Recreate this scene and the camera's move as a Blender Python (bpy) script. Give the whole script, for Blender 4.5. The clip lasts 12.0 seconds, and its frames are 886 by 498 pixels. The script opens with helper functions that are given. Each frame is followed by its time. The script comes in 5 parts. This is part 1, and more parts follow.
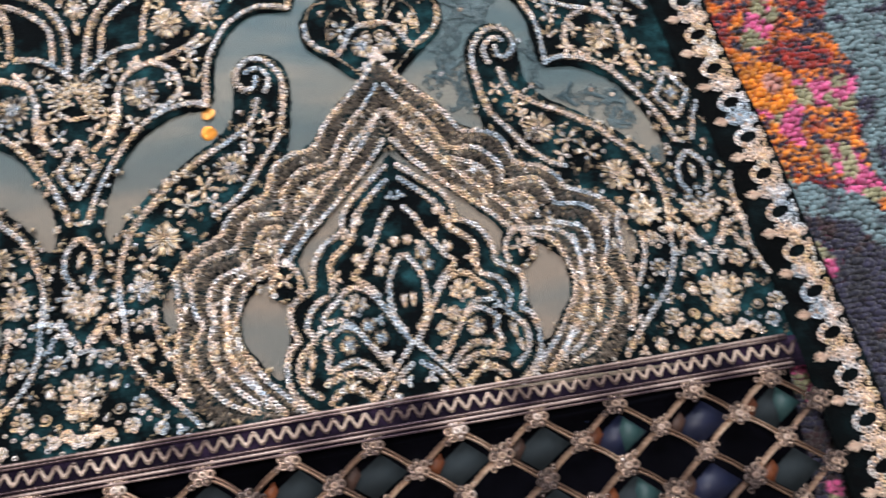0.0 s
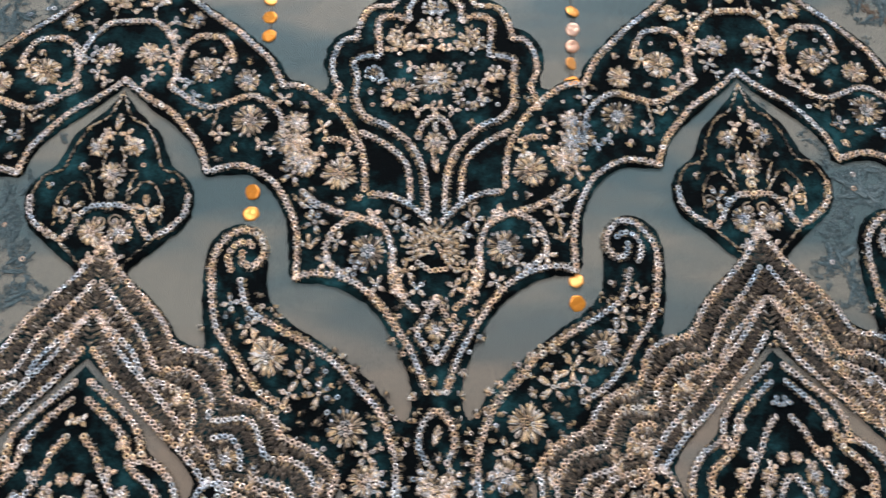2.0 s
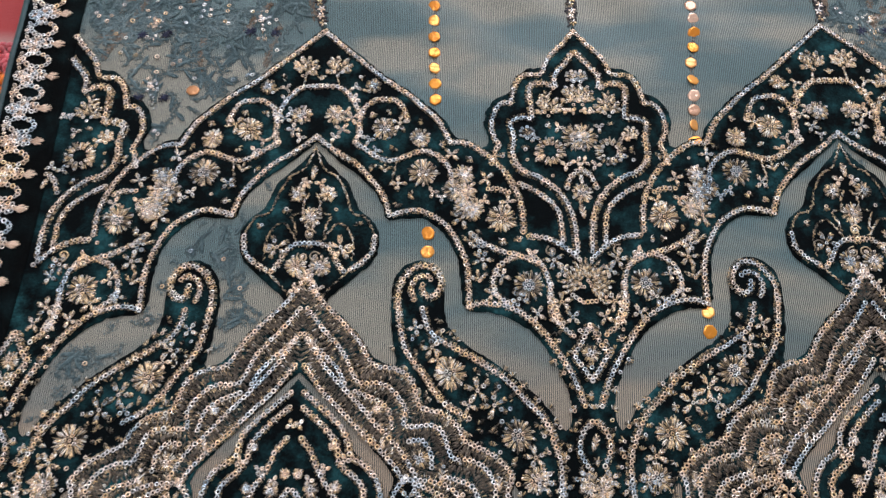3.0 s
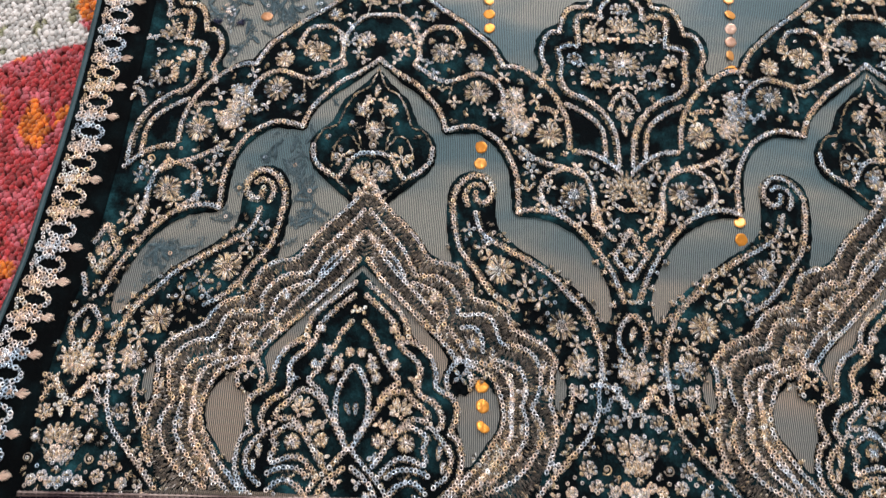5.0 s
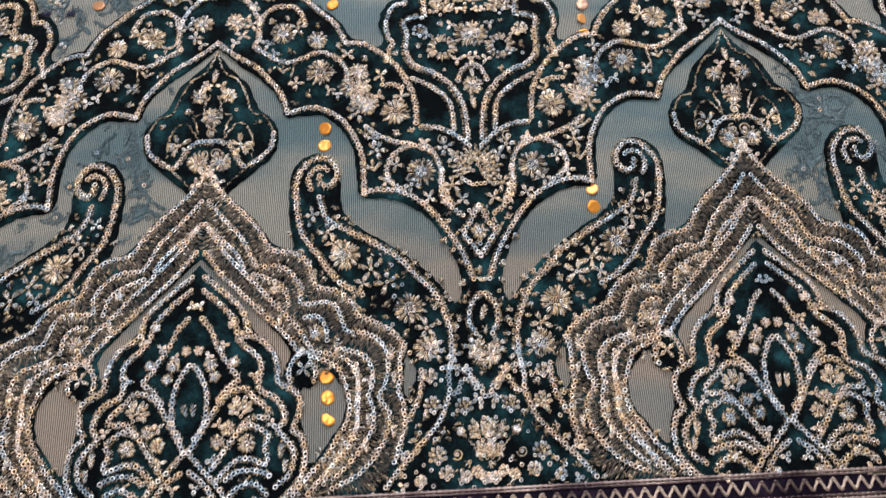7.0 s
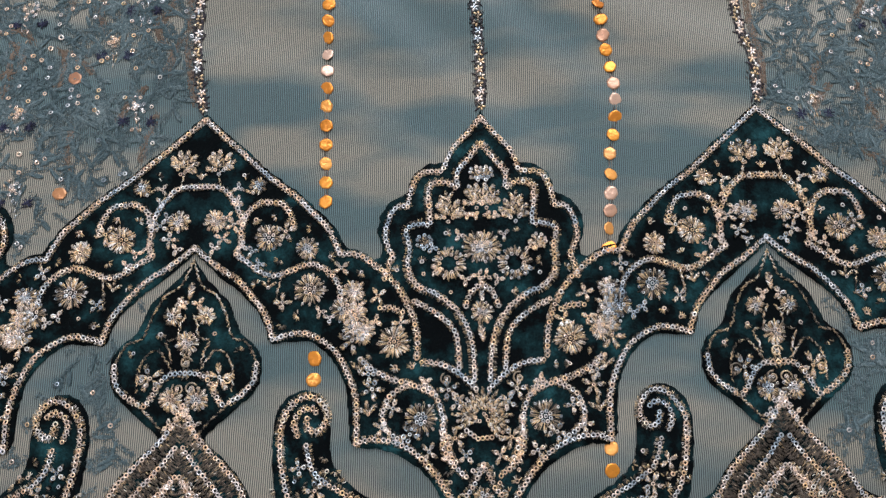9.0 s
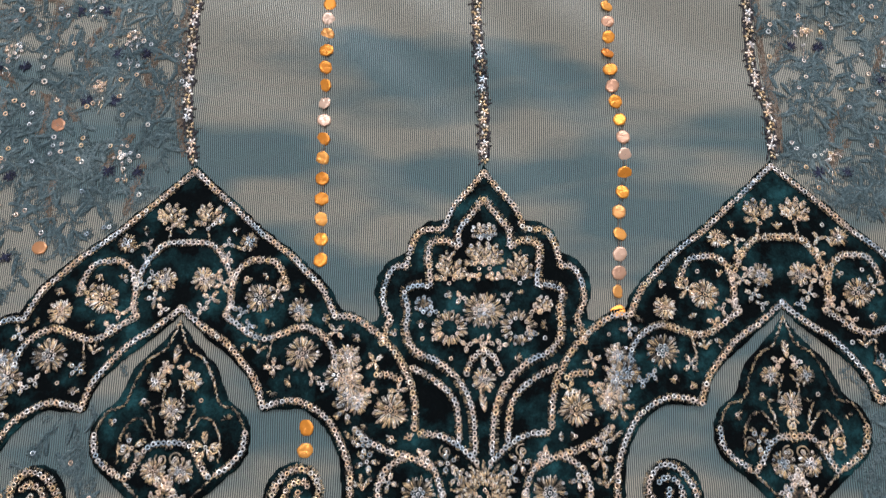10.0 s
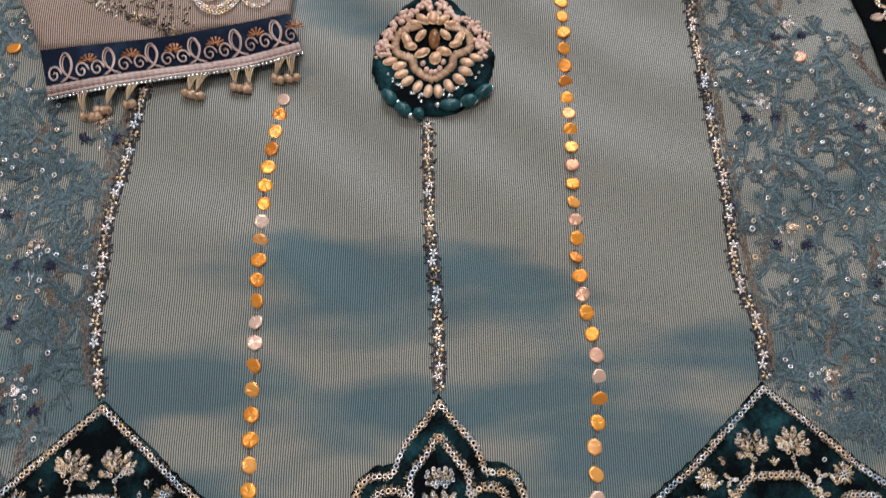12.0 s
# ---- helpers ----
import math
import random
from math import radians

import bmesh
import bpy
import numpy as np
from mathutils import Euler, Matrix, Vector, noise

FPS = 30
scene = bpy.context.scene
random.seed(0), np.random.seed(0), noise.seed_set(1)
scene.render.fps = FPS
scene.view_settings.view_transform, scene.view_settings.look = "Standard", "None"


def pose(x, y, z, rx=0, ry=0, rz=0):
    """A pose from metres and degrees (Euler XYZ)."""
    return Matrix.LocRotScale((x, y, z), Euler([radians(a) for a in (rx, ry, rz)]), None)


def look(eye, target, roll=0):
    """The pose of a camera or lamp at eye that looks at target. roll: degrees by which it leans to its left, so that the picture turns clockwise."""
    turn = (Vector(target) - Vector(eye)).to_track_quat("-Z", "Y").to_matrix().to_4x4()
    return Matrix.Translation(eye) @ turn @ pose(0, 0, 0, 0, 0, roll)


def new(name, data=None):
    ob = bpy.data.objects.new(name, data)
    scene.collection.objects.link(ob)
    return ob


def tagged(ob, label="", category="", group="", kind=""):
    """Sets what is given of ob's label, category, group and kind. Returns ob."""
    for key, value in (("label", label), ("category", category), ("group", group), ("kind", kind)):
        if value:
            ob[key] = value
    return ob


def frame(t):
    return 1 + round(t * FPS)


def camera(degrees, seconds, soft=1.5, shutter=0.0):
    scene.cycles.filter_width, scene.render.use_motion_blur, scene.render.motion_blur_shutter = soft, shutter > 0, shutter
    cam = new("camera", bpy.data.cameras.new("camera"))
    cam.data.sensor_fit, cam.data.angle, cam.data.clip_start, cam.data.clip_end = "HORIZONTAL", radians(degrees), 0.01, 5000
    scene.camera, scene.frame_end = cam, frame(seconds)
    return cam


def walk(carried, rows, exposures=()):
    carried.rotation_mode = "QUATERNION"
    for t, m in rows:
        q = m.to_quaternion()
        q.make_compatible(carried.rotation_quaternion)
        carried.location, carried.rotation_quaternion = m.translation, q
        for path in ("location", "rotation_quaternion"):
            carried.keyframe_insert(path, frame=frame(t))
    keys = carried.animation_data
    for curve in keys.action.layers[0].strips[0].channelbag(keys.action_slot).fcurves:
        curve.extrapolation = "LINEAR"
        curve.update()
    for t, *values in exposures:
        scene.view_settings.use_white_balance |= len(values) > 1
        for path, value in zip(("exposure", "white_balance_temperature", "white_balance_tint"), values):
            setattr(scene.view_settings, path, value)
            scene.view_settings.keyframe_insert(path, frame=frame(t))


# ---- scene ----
cam = camera(62.0, 12.0, soft=1.4, shutter=0.35)
PATH = [
    (0, (0.129, -0.134, 0.32), (0.305, 0.399, -1.599), 10.3),
    (0.5, (0.072, -0.122, 0.313), (0.184, 0.443, -1.602), 6.4),
    (1, (0.027, -0.092, 0.304), (0.09, 0.479, -1.612), 4.1),
    (1.5, (0.019, -0.056, 0.303), (0.076, 0.512, -1.614), 5.0),
    (2, (-0.005, -0.045, 0.301), (0.046, 0.544, -1.609), 4.8),
    (2.5, (-0.056, -0.045, 0.324), (-0.025, 0.574, -1.578), 3.1),
    (2.7, (-0.065, -0.049, 0.34), (-0.042, 0.596, -1.553), 2.4),
    (4.3, (-0.093, -0.092, 0.372), (-0.131, 0.565, -1.516), -0.4),
    (4.5, (-0.092, -0.1, 0.372), (-0.135, 0.559, -1.516), -0.7),
    (5, (-0.09, -0.114, 0.371), (-0.134, 0.532, -1.521), -1.5),
    (5.5, (-0.076, -0.137, 0.37), (-0.104, 0.502, -1.525), -1.3),
    (6, (-0.055, -0.138, 0.364), (-0.074, 0.494, -1.534), -1.9),
    (6.5, (-0.035, -0.131, 0.359), (-0.03, 0.509, -1.536), -0.8),
    (7, (-0.021, -0.114, 0.353), (-0.009, 0.519, -1.544), -0.6),
    (7.5, (-0.012, -0.069, 0.354), (0.009, 0.547, -1.549), 0.2),
    (7.7, (-0.014, -0.038, 0.358), (0.025, 0.512, -1.564), 2.4),
    (9.3, (-0.02, 0.057, 0.352), (-0.017, 0.486, -1.601), 0.8),
    (9.5, (-0.02, 0.064, 0.351), (-0.013, 0.488, -1.603), 1.4),
    (10, (-0.023, 0.079, 0.342), (-0.002, 0.527, -1.607), 3.5),
    (10.5, (-0.022, 0.102, 0.328), (0.013, 0.61, -1.606), 5.1),
    (11, (-0.015, 0.135, 0.307), (0.044, 0.686, -1.614), 7.3),
    (11.5, (-0.013, 0.148, 0.303), (0.057, 0.728, -1.61), 7.6),
    (12, (-0.012, 0.166, 0.318), (0.075, 0.757, -1.591), 8.2),
]
walk(cam, [(t, look(eye, target, roll)) for t, eye, target, roll in PATH], [(0.0, 0.50), (0.5, 0.47), (1.0, 0.32), (1.5, 0.09), (2.5, 0.11), (4.5, 0.09), (5.0, 0.12), (6.5, 0.27), (7.5, 0.15), (9.5, 0.04), (10.5, 0.08), (11.0, 0.02), (12.0, -0.11)])

# ---------------------------------------------------------------- light
world = bpy.data.worlds.new("world")
scene.world = world
world.use_nodes = True
_wn = world.node_tree.nodes
_sky = _wn.new("ShaderNodeTexSky")
_sky.sky_type, _sky.sun_disc = "NISHITA", False
_sky.sun_elevation, _sky.sun_rotation = radians(40), radians(200)
world.node_tree.links.new(_sky.outputs[0], _wn["Background"].inputs[0])
_wn["Background"].inputs[1].default_value = 0.1


def area(name, m, power, sx, sy, colour):
    d = bpy.data.lights.new(name, "AREA")
    d.shape, d.size, d.size_y, d.energy, d.color = "RECTANGLE", sx, sy, power, colour
    new(name, d).matrix_world = m


# no source is seen: both area lamps are added to light the cloth
area("added_key_light", look((0.3, 1.95, 1.5), (0.0, 0.1, 0.0)), 44, 1.5, 1.2, (0.92, 0.94, 0.99))
area("added_top_light", look((-0.5, 0.2, 2.3), (0.0, 0.1, 0.0)), 21, 0.5, 0.5, (1.0, 0.95, 0.97))


# ---------------------------------------------------------------- materials
def material(name):
    m = bpy.data.materials.new(name)
    m.use_nodes = True
    t = m.node_tree
    return m, t, t.nodes["Principled BSDF"]


def node(t, kind, **inputs):
    n = t.nodes.new(kind)
    for k, v in inputs.items():
        n.inputs[k.replace("_", " ")].default_value = v
    return n


def ramp(t, fac, stops):
    n = t.nodes.new("ShaderNodeValToRGB")
    e = n.color_ramp.elements
    while len(e) < len(stops):
        e.new(0.5)
    for el, (p, c) in zip(e, stops):
        el.position, el.color = p, (*c, 1)
    t.links.new(fac, n.inputs[0])
    return n.outputs[0]


def math_node(t, op, a, b):
    n = t.nodes.new("ShaderNodeMath")
    n.operation = op
    for i, v in enumerate((a, b)):
        if isinstance(v, (int, float)):
            n.inputs[i].default_value = v
        else:
            t.links.new(v, n.inputs[i])
    return n.outputs[0]


def coords(t):
    return t.nodes.new("ShaderNodeTexCoord").outputs["Object"]


def noise_of(t, scale, detail=3.0, rough=0.55, stretch=None):
    n = node(t, "ShaderNodeTexNoise", Scale=scale, Detail=detail, Roughness=rough)
    src = t.nodes.new("ShaderNodeNewGeometry").outputs["Position"]
    if stretch:
        m = t.nodes.new("ShaderNodeMapping")
        m.inputs["Scale"].default_value = stretch
        t.links.new(src, m.inputs[0])
        src = m.outputs[0]
    t.links.new(src, n.inputs["Vector"])
    return n.outputs["Fac"]


def bump(t, b, height, strength, dist):
    n = node(t, "ShaderNodeBump", Strength=strength, Distance=dist)
    t.links.new(height, n.inputs["Height"])
    t.links.new(n.outputs[0], b.inputs["Normal"])


def island_metal(name, stops, rough=0.3, metallic=1.0, drift=0.5, spread=0.75):
    """Metal thread or sequin, each piece with its own tint that drifts over the cloth."""
    m, t, b = material(name)
    g = t.nodes.new("ShaderNodeNewGeometry")
    d = math_node(t, "MULTIPLY", math_node(t, "SUBTRACT", noise_of(t, 34.0, 2.0), 0.5), drift * 4.4)
    f = math_node(t, "ADD", math_node(t, "MULTIPLY", math_node(t, "SUBTRACT", g.outputs["Random Per Island"], 0.5), spread), math_node(t, "ADD", d, 0.5))
    t.links.new(ramp(t, f, stops), b.inputs["Base Color"])
    b.inputs["Metallic"].default_value = metallic
    r = math_node(t, "ADD", math_node(t, "MULTIPLY", g.outputs["Random Per Island"], 0.2), rough)
    t.links.new(r, b.inputs["Roughness"])
    return m


RING = island_metal("sequin_metal", [(0.0, (0.50, 0.62, 0.74)), (0.23, (0.86, 0.89, 0.94)), (0.46, (0.94, 0.81, 0.74)), (0.74, (0.92, 0.66, 0.47)), (0.88, (0.92, 0.68, 0.40)), (1.0, (0.97, 0.94, 0.92))], 0.16, 0.6, 0.62, 0.4)
ZARI = island_metal("zari_thread", [(0.0, (0.03, 0.03, 0.03)), (0.3, (0.15, 0.13, 0.11)), (0.5, (0.42, 0.34, 0.26)), (0.7, (0.80, 0.58, 0.33)), (0.86, (0.90, 0.70, 0.45)), (1.0, (0.97, 0.94, 0.92))], 0.22, 0.6, 0.38, 1.15)
DULL = island_metal("antique_thread", [(0.0, (0.085, 0.072, 0.062)), (0.4, (0.135, 0.113, 0.096)), (0.75, (0.25, 0.205, 0.165)), (1.0, (0.42, 0.365, 0.32))], 0.38, 0.7, 0.3, 0.5)
BLUETH = island_metal("blue_thread", [(0.0, (0.060, 0.105, 0.125)), (0.5, (0.115, 0.180, 0.205)), (1.0, (0.24, 0.31, 0.33))], 0.6, 0.1, 0.3)
BROWNTH = island_metal("brown_thread", [(0.0, (0.14, 0.105, 0.08)), (0.5, (0.22, 0.165, 0.125)), (1.0, (0.32, 0.25, 0.20))], 0.6, 0.1, 0.3)


def gold_disc_material():
    m, t, b = material("gold_mirror_disc")
    o = t.nodes.new("ShaderNodeObjectInfo")
    t.links.new(ramp(t, o.outputs["Random"], [(0.0, (0.62, 0.20, 0.03)), (0.5, (0.90, 0.36, 0.05)), (0.70, (0.90, 0.42, 0.12)), (0.84, (0.50, 0.25, 0.15)), (1.0, (0.86, 0.62, 0.50))]), b.inputs["Base Color"])
    b.inputs["Metallic"].default_value, b.inputs["Roughness"].default_value = 0.5, 0.34
    bump(t, b, noise_of(t, 300.0, 2.0), 0.25, 0.001)
    return m


def velvet_material(name, dark, light, mid=0.56):
    m, t, b = material(name)
    n1, n2 = noise_of(t, 52.0, 5.0, 0.62), noise_of(t, 900.0, 2.0)
    f = math_node(t, "ADD", math_node(t, "MULTIPLY", n1, 0.85), math_node(t, "MULTIPLY", n2, 0.15))
    t.links.new(ramp(t, f, [(0.46, dark), (mid, tuple(0.72 * a + 0.28 * c for a, c in zip(dark, light))), (0.66, light)]), b.inputs["Base Color"])
    b.inputs["Roughness"].default_value = 0.85
    b.inputs["Specular IOR Level"].default_value = 0.06
    b.inputs["Sheen Weight"].default_value = 0.0
    b.inputs["Sheen Tint"].default_value = (0.2, 0.5, 0.55, 1)
    bump(t, b, n2, 0.5, 0.0006)
    return m


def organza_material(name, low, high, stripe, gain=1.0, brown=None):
    """Organza with fine warp lines; teal and taupe patches paint lining tint and fold shading into the colour."""
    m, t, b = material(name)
    pos = t.nodes.new("ShaderNodeNewGeometry").outputs["Position"]
    wob = t.nodes.new("ShaderNodeMixRGB")
    wob.blend_type = "ADD"
    wob.inputs[0].default_value = 0.0035
    nz = node(t, "ShaderNodeTexNoise", Scale=22.0, Detail=2.0)
    t.links.new(pos, nz.inputs["Vector"])
    t.links.new(pos, wob.inputs[1])
    t.links.new(nz.outputs["Color"], wob.inputs[2])
    w = node(t, "ShaderNodeTexWave", Scale=stripe, Distortion=0.6, Detail=1.0)
    w.inputs["Detail Scale"].default_value = 0.4
    w.bands_direction = "X"
    t.links.new(wob.outputs[0], w.inputs["Vector"])
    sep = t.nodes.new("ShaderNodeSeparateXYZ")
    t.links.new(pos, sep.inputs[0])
    # more of the painted fold shading low on the cloth, little above 0.3 m
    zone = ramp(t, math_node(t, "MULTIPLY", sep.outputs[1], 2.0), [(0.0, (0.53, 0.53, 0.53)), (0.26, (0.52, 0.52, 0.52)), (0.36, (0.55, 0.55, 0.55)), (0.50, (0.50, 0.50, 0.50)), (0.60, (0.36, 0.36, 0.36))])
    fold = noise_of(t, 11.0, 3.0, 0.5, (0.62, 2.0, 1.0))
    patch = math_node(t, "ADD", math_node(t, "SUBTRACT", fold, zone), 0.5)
    # low is the shaded fold tone, high the lit cloth, both in base colour
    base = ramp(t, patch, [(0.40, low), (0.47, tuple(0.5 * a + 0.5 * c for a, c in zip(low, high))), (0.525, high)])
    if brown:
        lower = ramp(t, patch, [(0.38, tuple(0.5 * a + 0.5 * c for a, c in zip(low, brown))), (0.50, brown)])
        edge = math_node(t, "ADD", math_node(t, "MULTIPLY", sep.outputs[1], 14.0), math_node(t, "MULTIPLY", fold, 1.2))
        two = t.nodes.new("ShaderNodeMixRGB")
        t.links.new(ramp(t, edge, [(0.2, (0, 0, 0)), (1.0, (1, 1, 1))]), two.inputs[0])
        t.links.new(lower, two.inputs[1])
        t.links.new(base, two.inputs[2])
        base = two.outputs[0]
    mix = t.nodes.new("ShaderNodeMixRGB")
    mix.blend_type = "MULTIPLY"
    mix.inputs[0].default_value = 1.0
    t.links.new(base, mix.inputs[1])
    t.links.new(ramp(t, w.outputs["Fac"], [(0.25, (0.20 * gain, 0.25 * gain, 0.28 * gain)), (0.75, (2.02, 1.92, 1.80))]), mix.inputs[2])
    t.links.new(mix.outputs[0], b.inputs["Base Color"])
    b.inputs["Roughness"].default_value = 0.45
    b.inputs["Sheen Weight"].default_value = 0.25
    bump(t, b, w.outputs["Fac"], 0.35, 0.0004)
    return m


def plain(name, colour, rough=0.6, metallic=0.0, scale=60.0, vary=0.35, gloss=0.5):
    m, t, b = material(name)
    n = noise_of(t, scale, 4.0)
    t.links.new(ramp(t, n, [(0.3, tuple(c * (1 - vary) for c in colour)), (0.7, tuple(min(1, c * (1 + vary)) for c in colour))]), b.inputs["Base Color"])
    b.inputs["Roughness"].default_value, b.inputs["Metallic"].default_value = rough, metallic
    b.inputs["Specular IOR Level"].default_value = gloss
    bump(t, b, noise_of(t, scale * 8, 2.0), 0.3, 0.0005)
    return m


DISC = gold_disc_material()
VELVET = velvet_material("teal_velvet", (0.0014, 0.0028, 0.0037), (0.016, 0.068, 0.080))
BLACKV = velvet_material("black_velvet", (0.001, 0.0016, 0.002), (0.004, 0.011, 0.013))
NAVY = velvet_material("navy_ribbon", (0.006, 0.010, 0.022), (0.018, 0.032, 0.058))
PLUM = velvet_material("plum_ribbon", (0.006, 0.004, 0.010), (0.030, 0.018, 0.040))
ORGANZA = organza_material("fold_shaded_organza", (0.048, 0.094, 0.110), (0.167, 0.170, 0.151), 318.0, brown=(0.190, 0.155, 0.122))
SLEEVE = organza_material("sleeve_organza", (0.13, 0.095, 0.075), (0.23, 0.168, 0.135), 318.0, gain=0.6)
PEACH = plain("peach_beads", (0.74, 0.46, 0.30), 0.3, 0.3, 500.0, 0.3)
PEARL = plain("blush_pearl", (0.74, 0.50, 0.40), 0.3, 0.1, 500.0, 0.22)
AMBER = plain("amber_crystal", (0.26, 0.12, 0.05), 0.08, 0.3, 200.0, 0.5)
TEALBEAD = plain("teal_glass_bead", (0.004, 0.062, 0.074), 0.08, 0.0, 300.0, 0.4)
SILVER = plain("silver_bead", (0.75, 0.76, 0.76), 0.12, 0.9, 300.0, 0.1)
GREY = plain("grey_lining", (0.024, 0.032, 0.037), 0.8, 0.0, 25.0, 0.2, 0.15)
PLASTER = plain("wall_plaster", (0.62, 0.60, 0.57), 0.9, 0.0, 6.0, 0.08)
BOARDS = plain("floor_screed", (0.22, 0.19, 0.16), 0.6, 0.0, 9.0, 0.3)


# ---------------------------------------------------------------- geometry helpers
MM = 0.001
rng = np.random.default_rng(7)


def lie(p):
    """Lays the cloth: a slight skew fitted to the camera's view, soft swells and folds. p: n x 3 in cloth metres."""
    p = np.asarray(p, float)
    x, y, z = p[..., 0], p[..., 1], p[..., 2]
    swell = 0.0011 * np.sin(31 * x + 17 * y) + 0.0009 * np.sin(47 * y - 12 * x + 1.0)
    up = np.clip((y - 0.15) / 0.1, 0, 1)
    swell = swell + up * 0.0011 * np.sin(105 * y + 9 * np.sin(11 * x))
    return np.stack([x, y + 0.023 * x, z + swell], -1)


def edge_left(y):
    return float(np.interp(y, (-0.22, -0.06, -0.028, 0.003, 0.037, 0.072, 0.14, 0.47), (-0.300, -0.297, -0.294, -0.289, -0.286, -0.283, -0.282, -0.268)))


def edge_right(y):
    return float(np.interp(y, (-0.22, -0.145, -0.104, -0.054, -0.004, 0.032, 0.065, 0.355, 0.47), (0.318, 0.314, 0.310, 0.302, 0.296, 0.289, 0.284, 0.226, 0.205)))


def inside_edges(x, y, m=0.0):
    return edge_left(y) + m < x < edge_right(y) - m


class Pile:
    """Collects many small solids into one mesh."""

    def __init__(self):
        self.v, self.f, self.n = [], [], 0

    def add(self, verts, faces):
        verts = np.asarray(verts, float)
        self.v.append(verts)
        self.f += [[i + self.n for i in q] for q in faces]
        self.n += len(verts)

    def mesh(self, name, mat, laid=True, smooth=True):
        me = bpy.data.meshes.new(name)
        v = np.concatenate(self.v)
        me.from_pydata((lie(v) if laid else v).tolist(), [], self.f)
        if smooth:
            me.polygons.foreach_set("use_smooth", [True] * len(me.polygons))
        me.materials.append(mat)
        return me


def part(name, data, parent, label="", m=None, kind=""):
    """One mesh object under a thing or a part. data: a Pile's (pile, material), or a mesh."""
    ob = new(name, data)
    ob.parent = parent
    if m is not None:
        ob.matrix_local = m
    return tagged(ob, label, kind=kind)


def torus(r, k, n=8, m=4, flat=0.8):
    a, b = np.meshgrid(np.arange(n) * 2 * np.pi / n, np.arange(m) * 2 * np.pi / m, indexing="ij")
    v = np.stack([(r + k * np.cos(b)) * np.cos(a), (r + k * np.cos(b)) * np.sin(a), k * flat * np.sin(b)], -1).reshape(-1, 3)
    f = [[i * m + j, ((i + 1) % n) * m + j, ((i + 1) % n) * m + (j + 1) % m, i * m + (j + 1) % m] for i in range(n) for j in range(m)]
    return v, f


RV, RF = torus(0.90 * MM, 0.34 * MM)
SV = np.array([(-0.5, -0.4, 0), (-0.5, 0.4, 0), (-0.40, 0, 0.8), (0.5, -0.45, 0), (0.5, 0.45, 0), (0.40, 0, 0.8)])
SF = [[0, 1, 2], [3, 5, 4], [0, 2, 5, 3], [1, 4, 5, 2], [0, 3, 4, 1]]


def turned(v, a, tilt=0.0, way=0.0):
    c, s = math.cos(a), math.sin(a)
    v = v @ np.array([[c, s, 0], [-s, c, 0], [0, 0, 1]])
    if tilt:
        m = np.array(Matrix.Rotation(tilt, 3, Vector((math.cos(way), math.sin(way), 0))))
        v = v @ m.T
    return v


def ring(pile, x, y, z=1.7 * MM, s=1.0):
    v = turned(RV * s, rng.uniform(0, 1), rng.normal(0, 0.22), rng.uniform(0, 6.28))
    pile.add(v + (x, y, z), RF)


def stitch(pile, x, y, a, length, width=0.42 * MM, z=1.3 * MM):
    v = SV * (length, width, width * 1.1)
    v = turned(v, a + rng.normal(0, 0.11), rng.normal(0, 0.16), rng.uniform(0, 6.28))
    v[:, 2] += rng.uniform(-0.1, 0.3) * MM
    pile.add(v + (x, y, z), SF)


def ball(r, sx=1.0, sy=1.0, sz=1.0, n=8, m=5):
    v, f = [(0, 0, -r)], []
    for j in range(1, m):
        p = math.pi * j / m
        v += [(r * math.sin(p) * math.cos(2 * math.pi * i / n), r * math.sin(p) * math.sin(2 * math.pi * i / n), -r * math.cos(p)) for i in range(n)]
    v.append((0, 0, r))
    f += [[0, 1 + (i + 1) % n, 1 + i] for i in range(n)]
    for j in range(m - 2):
        f += [[1 + j * n + i, 1 + j * n + (i + 1) % n, 1 + (j + 1) * n + (i + 1) % n, 1 + (j + 1) * n + i] for i in range(n)]
    e, o = len(v) - 1, 1 + (m - 2) * n
    f += [[o + i, o + (i + 1) % n, e] for i in range(n)]
    return np.array(v) * (sx, sy, sz), f


def smooth_line(pts, step):
    """Even points and headings along a smooth line through pts (metres)."""
    p = np.asarray(pts, float)
    q = np.vstack([2 * p[0] - p[1], p, 2 * p[-1] - p[-2]])
    out = []
    for i in range(1, len(q) - 2):
        t = np.linspace(0, 1, 14, endpoint=False)[:, None]
        a, b, c, d = q[i - 1 : i + 3]
        out.append(0.5 * (2 * b + (c - a) * t + (2 * a - 5 * b + 4 * c - d) * t**2 + (3 * b - a - 3 * c + d) * t**3))
    out = np.vstack([*out, p[-1:]])
    s = np.r_[0, np.cumsum(np.linalg.norm(np.diff(out, axis=0), axis=1))]
    n = max(2, int(round(s[-1] / step)) + 1)
    w = np.linspace(0, s[-1], n)
    xy = np.stack([np.interp(w, s, out[:, k]) for k in range(out.shape[1])], -1)
    g = np.gradient(xy, axis=0)
    return xy, np.arctan2(g[:, 1], g[:, 0])


